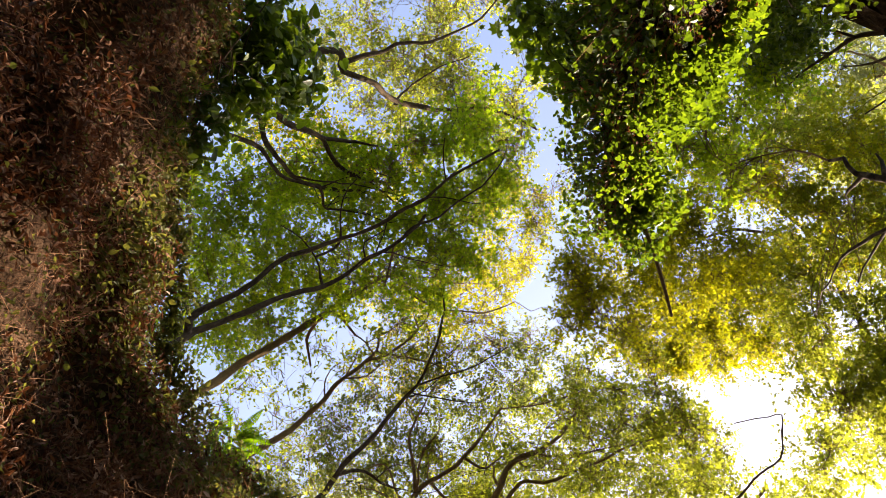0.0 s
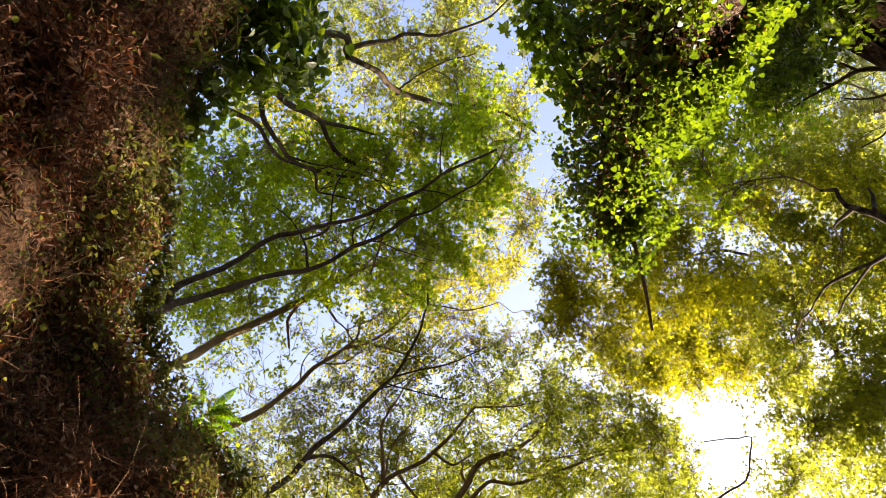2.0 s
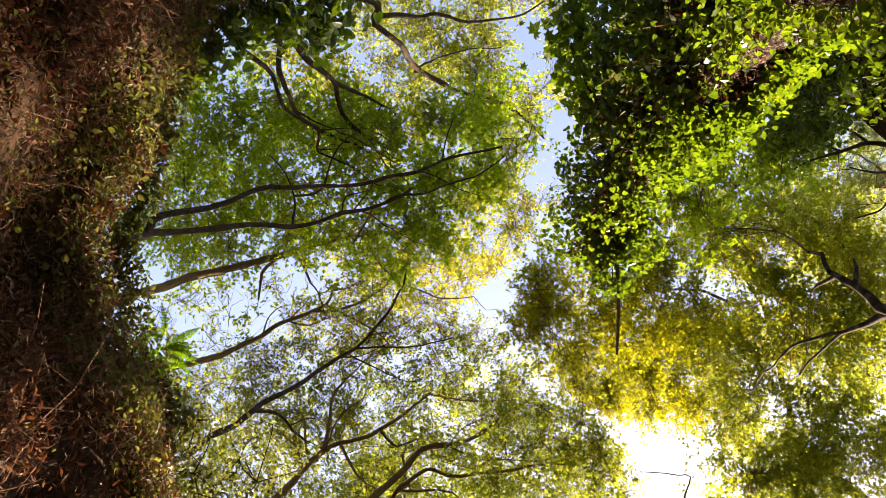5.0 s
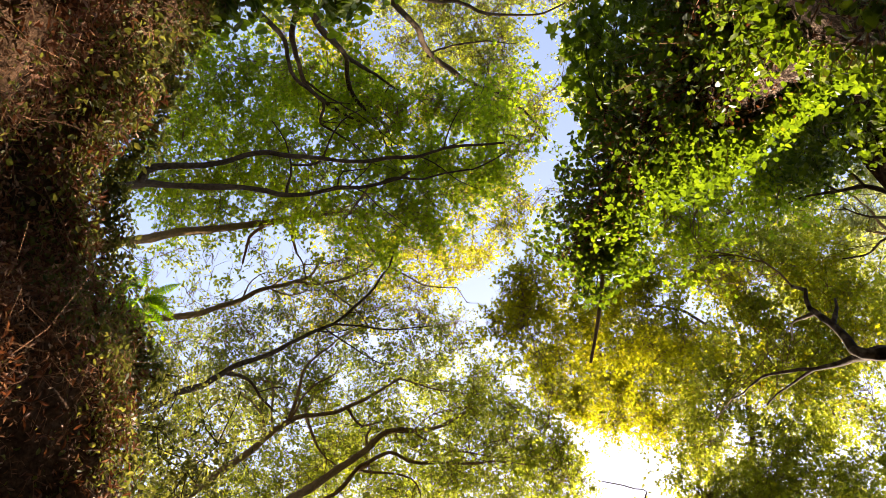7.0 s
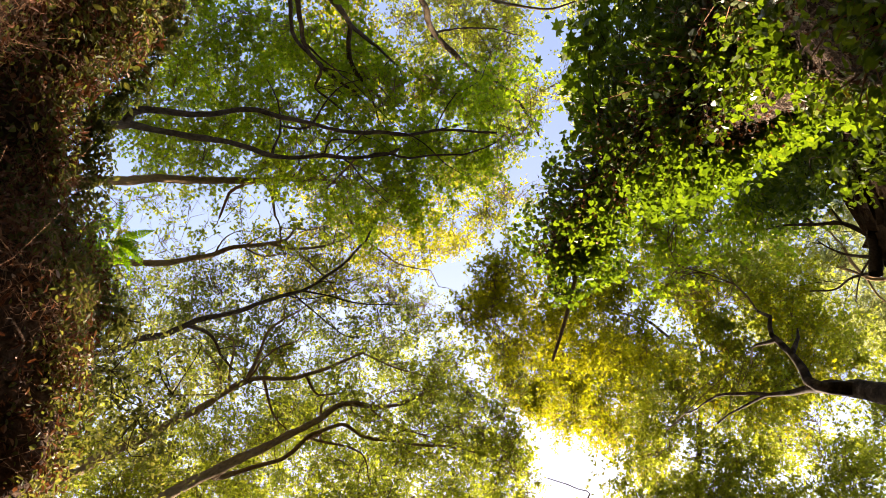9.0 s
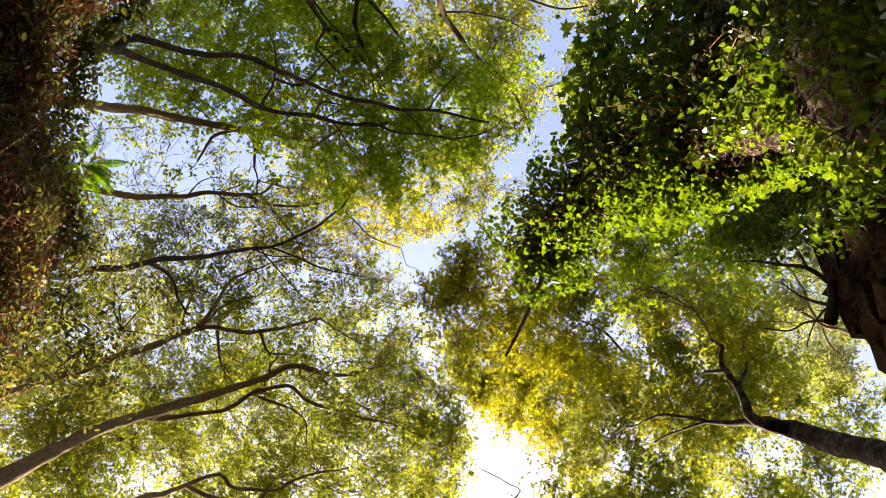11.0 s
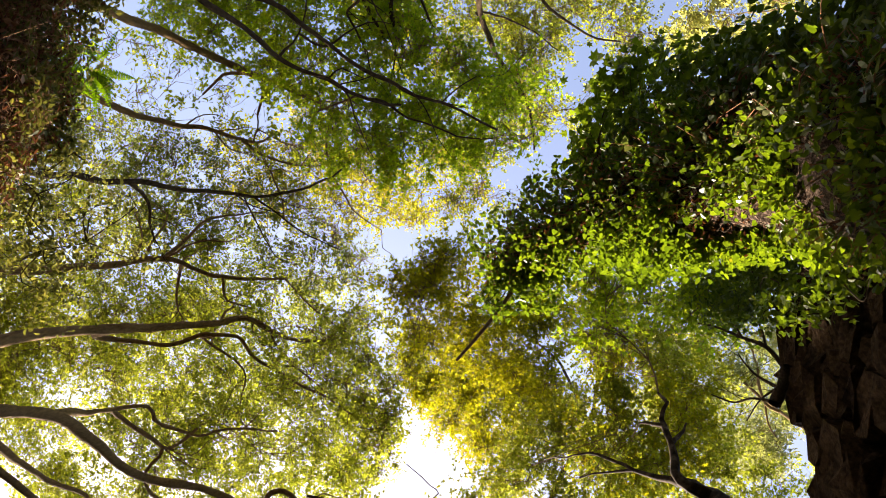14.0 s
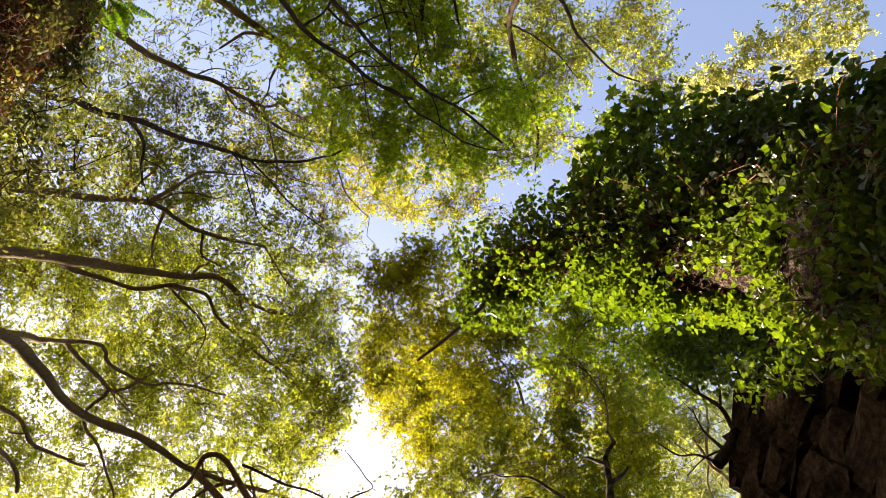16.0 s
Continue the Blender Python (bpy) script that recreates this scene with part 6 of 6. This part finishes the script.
    for k in range(60):
        i0 = int(rng.choice(high[:-8]))
        i1 = min(len(sp) - 1, i0 + int(rng.integers(6, 18)))
        a = math.radians(rng.uniform(-30, 210))
        ii = np.arange(i0, i1, 2)
        if len(ii) < 3:
            continue
        aa = a + np.cumsum(rng.normal(size=len(ii)) * 0.16)
        d = np.cos(aa)[:, None] * sunny[ii] + np.sin(aa)[:, None] * below[ii]
        w = np.full((len(ii), 1), rng.uniform(0.001, 0.003))
        off = np.abs(np.cumsum(rng.normal(size=(len(ii), 1)) * 0.008, axis=0))
        t.add(np.hstack([sp[ii, :3] + d * (sp[ii, 3:4] + w * 0.7 + off), w]), 5)
    mesh_part("ivy_stem", t.mesh("ivy_stem", BARK_DARK, base), ob, "", "stuff")
    p, f, c = coat(6000, 5, 175, 0.0, 0.24, 0.2)
    mesh_part("withered_leaves", leaf_cloud("withered_leaves", p, 0.020 * rng.uniform(0.4, 1.3, len(p)), OVAL, LEAF_DRY, 1.2, f, base, 0.6), ob, "", "stuff")
    return ob


ivy_trunk([(0.93, -0.73, 3.75, 0.316), (0.95, -0.75, 4.3, 0.318), (0.86, -0.69, 4.9, 0.293), (0.75, -0.6, 5.26, 0.266), (0.61, -0.47, 5.62, 0.23), (0.43, -0.28, 5.99, 0.185), (0.22, -0, 6.37, 0.129), (0.06, 0.23, 6.65, 0.083), (-0.06, 0.44, 6.85, 0.045)], [(-0.19, 0.29, 6.9, 0.184), (0.01, 0.4, 6.8, 0.201), (0.09, 0.63, 6.8, 0.153), (0.06, -0.01, 6.6, 0.185), (0.26, 0.18, 6.5, 0.196), (0.34, -0.12, 6.35, 0.183), (0.29, 0.43, 6.6, 0.162), (0.4, -0.41, 6.2, 0.15)], [(0.29, -0.69, 6.1, 0.182), (0.37, -0.88, 5.9, 0.203), (0.46, -1.02, 5.6, 0.256), (0.58, -1.1, 5.3, 0.24), (0.66, -1.1, 4.9, 0.232), (0.68, -0.86, 5.5, 0.265), (0.75, -1.03, 4.95, 0.193), (0.71, -1.19, 4.55, 0.2), (0.76, -1.17, 4.25, 0.207), (0.23, -0.42, 6.3, 0.164), (0.57, -0.74, 5.8, 0.215)], [(0.13, 0.51, 6.85, 0.016), (0.1, 0.77, 6.97, 0.014), (0.06, 1.02, 7.09, 0.013), (0.01, 1.27, 7.2, 0.011)], [(0.13, -0.99, 6.3, 0.14), (0.1, -0.68, 6.3, 0.132), (0.18, -0.44, 6.3, 0.102), (0.1, -0.98, 6.4, 0.143), (0.1, -0.68, 6.6, 0.124), (0.21, -1.23, 6.4, 0.114)], [(-0.13, 0.14, 6.8, 0.152), (-0.14, 0.3, 6.9, 0.123), (-0.04, -0.19, 6.55, 0.13), (0.04, -0.35, 6.45, 0.112), (0.3, 0.05, 6.5, 0.151), (0.31, -0.28, 6.35, 0.11), (0.49, -0.02, 6.35, 0.154), (0.67, -0.02, 6.2, 0.122), (0.63, -0.17, 6.2, 0.1), (0.8, -0.2, 6, 0.096), (0.92, -0.28, 5.8, 0.086), (1.03, -0.32, 5.55, 0.076), (1.11, -0.36, 5.3, 0.066), (1.13, -0.43, 5, 0.055), (1.13, -0.47, 4.7, 0.046), (0.1, -0.54, 6.4, 0.097), (0.08, 0.03, 6.6, 0.115)])

# ---- ruined wall ----
WALL_AT, WALL_TURN = (2.35, -0.15, 0.0), -28.6
WALL_S0, WALL_S1 = -1.6, 4.2


def wall_top(s):
    """The broken top of the wall, s metres along it."""
    if s < -0.5:
        return 8.05 - 1.7 * (-0.5 - s)
    return 8.15 + 0.2 * s if s < 0.7 else 7.82 - 0.06 * (s - 0.7)


def stone_mesh(r):
    """One rough quarry stone of about unit size."""
    g = bmesh.new()
    bmesh.ops.create_cube(g, size=1.0)
    bmesh.ops.subdivide_edges(g, edges=g.edges[:], cuts=1, use_grid_fill=True)
    for v in g.verts:
        rim = sum(abs(q) > 0.4 for q in v.co)
        v.co *= (1.02, 1.0, 0.96, 0.88)[rim]
        v.co += Vector((r.uniform(-0.12, 0.12), r.uniform(-0.10, 0.10), r.uniform(-0.10, 0.10)))
    me = bpy.data.meshes.new("stone")
    g.to_mesh(me)
    g.free()
    me.materials.append(STONE)
    return me


def ruined_wall():
    wall = thing("ruined_wall", WALL_AT, "ruined wall of rough brown stones with a broken top", "wall", "", "structure")
    wall.rotation_euler.z = radians(WALL_TURN)
    g = bmesh.new()
    ss = [WALL_S0 + 0.12, -0.9, -0.45, 0.0, 0.66, 0.74, 2.2, WALL_S1 - 0.1]
    lo, hi = [], []
    for x in (0.15, 1.0):
        lo.append([g.verts.new((x, s, -0.05)) for s in ss])
        hi.append([g.verts.new((x, s, wall_top(s) - 0.2)) for s in ss])
    for k in range(len(ss) - 1):
        g.faces.new((lo[0][k], lo[0][k + 1], hi[0][k + 1], hi[0][k]))
        g.faces.new((lo[1][k + 1], lo[1][k], hi[1][k], hi[1][k + 1]))
        g.faces.new((hi[0][k], hi[0][k + 1], hi[1][k + 1], hi[1][k]))
    for k in (0, -1):
        g.faces.new((lo[0][k], hi[0][k], hi[1][k], lo[1][k]))
    part("core", g, MORTAR, wall, "dark rubble core with earth mortar")
    r = random.Random(5)
    shapes = [stone_mesh(r) for k in range(18)]
    z, near, rest = 0.0, [], []
    while z < 8.5:
        h = r.uniform(0.20, 0.50)
        y = WALL_S0 + r.uniform(-0.1, 0.05)
        while y < WALL_S1:
            w = r.uniform(0.18, 0.60)
            split = r.random() < 0.35
            for zz, hh in ([(z, h * 0.52), (z + h * 0.52, h * 0.48)] if split else [(z, h)]):
                if zz + hh * 0.6 < wall_top(y + w / 2) and r.random() > 0.07:
                    m = pose(0.24 + r.uniform(-0.05, 0.04), y + w / 2, zz + hh / 2, r.uniform(-9, 9), r.uniform(-6, 6), r.uniform(-6, 6)) @ Matrix.Diagonal((0.46, w * 1.08, hh * 1.08, 1))
                    (near if z > 4.6 and y < 1.9 else rest).append((r.choice(shapes), m))
            y += w
        z += h
    for me, m in near[:300]:
        s = new("stone", me)
        s.parent, s.matrix_basis = wall, m
    g = bmesh.new()
    for me, m in rest + near[300:]:
        k = len(g.verts)
        g.from_mesh(me)
        g.verts.ensure_lookup_table()
        bmesh.ops.transform(g, matrix=m, verts=g.verts[k:])
    tagged(part("stonework", g, STONE, wall), "", "", "", "stuff")
    return wall


ruined_wall()
leafy_bush("wall_ivy", "ivy hanging over the broken top of the wall", "ivy", [(2.18, -0.52, 8.3, 0.326), (2.4, -0.64, 7.8, 0.257), (1.98, -0.18, 9, 0.324), (1.98, -0.5, 8.6, 0.309), (2.44, -0.75, 7.2, 0.199), (2.1, -0.12, 8.6, 0.197), (2.35, -1, 6.9, 0.271), (2.23, -0.81, 8, 0.315), (2.3, -0.92, 7.4, 0.291), (2.05, -0.39, 7.3, 0.2), (1.96, -0.56, 6.7, 0.2), (1.86, -0.76, 6.2, 0.17), (2.1, -0.2, 7.7, 0.17)], IVY, 0.052, 520, LEAF_IVY, (2.75, -0.5, 8.2))


def bare_shrub():
    at = [(2.52, 0.46, 7.98, 0.058), (2.54, 0.25, 8.11, 0.05), (2.49, -0.02, 8.29, 0.038)]
    ob = thing("bare_shrub", at[0][:3], "dark bare-branched shrub rooted on the wall top", "shrub")
    mesh_part("stem", Tubes().add(spline(at, 0.04), 10, 0.06).mesh("stem", BARK_DARK, at[0][:3]), ob)
    for run in ([(2.5, 0.16, 8.13, 0.024), (2.41, 0.08, 8.5, 0.02), (2.29, 0.11, 8.82, 0.016), (2.12, 0.15, 9.22, 0.011), (1.98, 0.23, 9.52, 0.006)], [(2.49, 0.33, 8.03, 0.016), (2.41, 0.34, 8.36, 0.011), (2.34, 0.3, 8.6, 0.008), (2.3, 0.26, 8.73, 0.006)], [(2.35, 0.08, 8.33, 0.014), (2.32, -0.07, 8.69, 0.01), (2.2, -0.18, 9.12, 0.006)], [(2.53, 0.45, 8.03, 0.013), (2.47, 0.54, 8.35, 0.011), (2.44, 0.67, 8.59, 0.009), (2.34, 0.74, 8.93, 0.006)], [(2.26, 0.11, 8.73, 0.012), (2.19, 0.02, 9.07, 0.009), (2.03, -0.02, 9.52, 0.005)], [(2.49, 0.33, 8.03, 0.011), (2.51, 0.52, 8.27, 0.008), (2.6, 0.76, 8.53, 0.004)]):
        sp = spline(run, 0.05)
        mesh_part("branch", Tubes().add(sp, 6, 0.06).mesh("branch", BARK_DARK, at[0][:3]), ob)
        t = Tubes()
        for k in range(2, len(sp) - 1, 2):
            d = rng.normal(size=3) * 0.16 + (sp[-1, :3] - sp[0, :3]) * 0.25
            t.add(spline([(*sp[k, :3], 0.003), (*(sp[k, :3] + d * 0.5 + rng.normal(size=3) * 0.02), 0.002), (*(sp[k, :3] + d), 0.001)], 0.05), 4)
        mesh_part("twig", t.mesh("twig", BARK_DARK, at[0][:3]), ob, "", "stuff")
    return ob


bare_shrub()
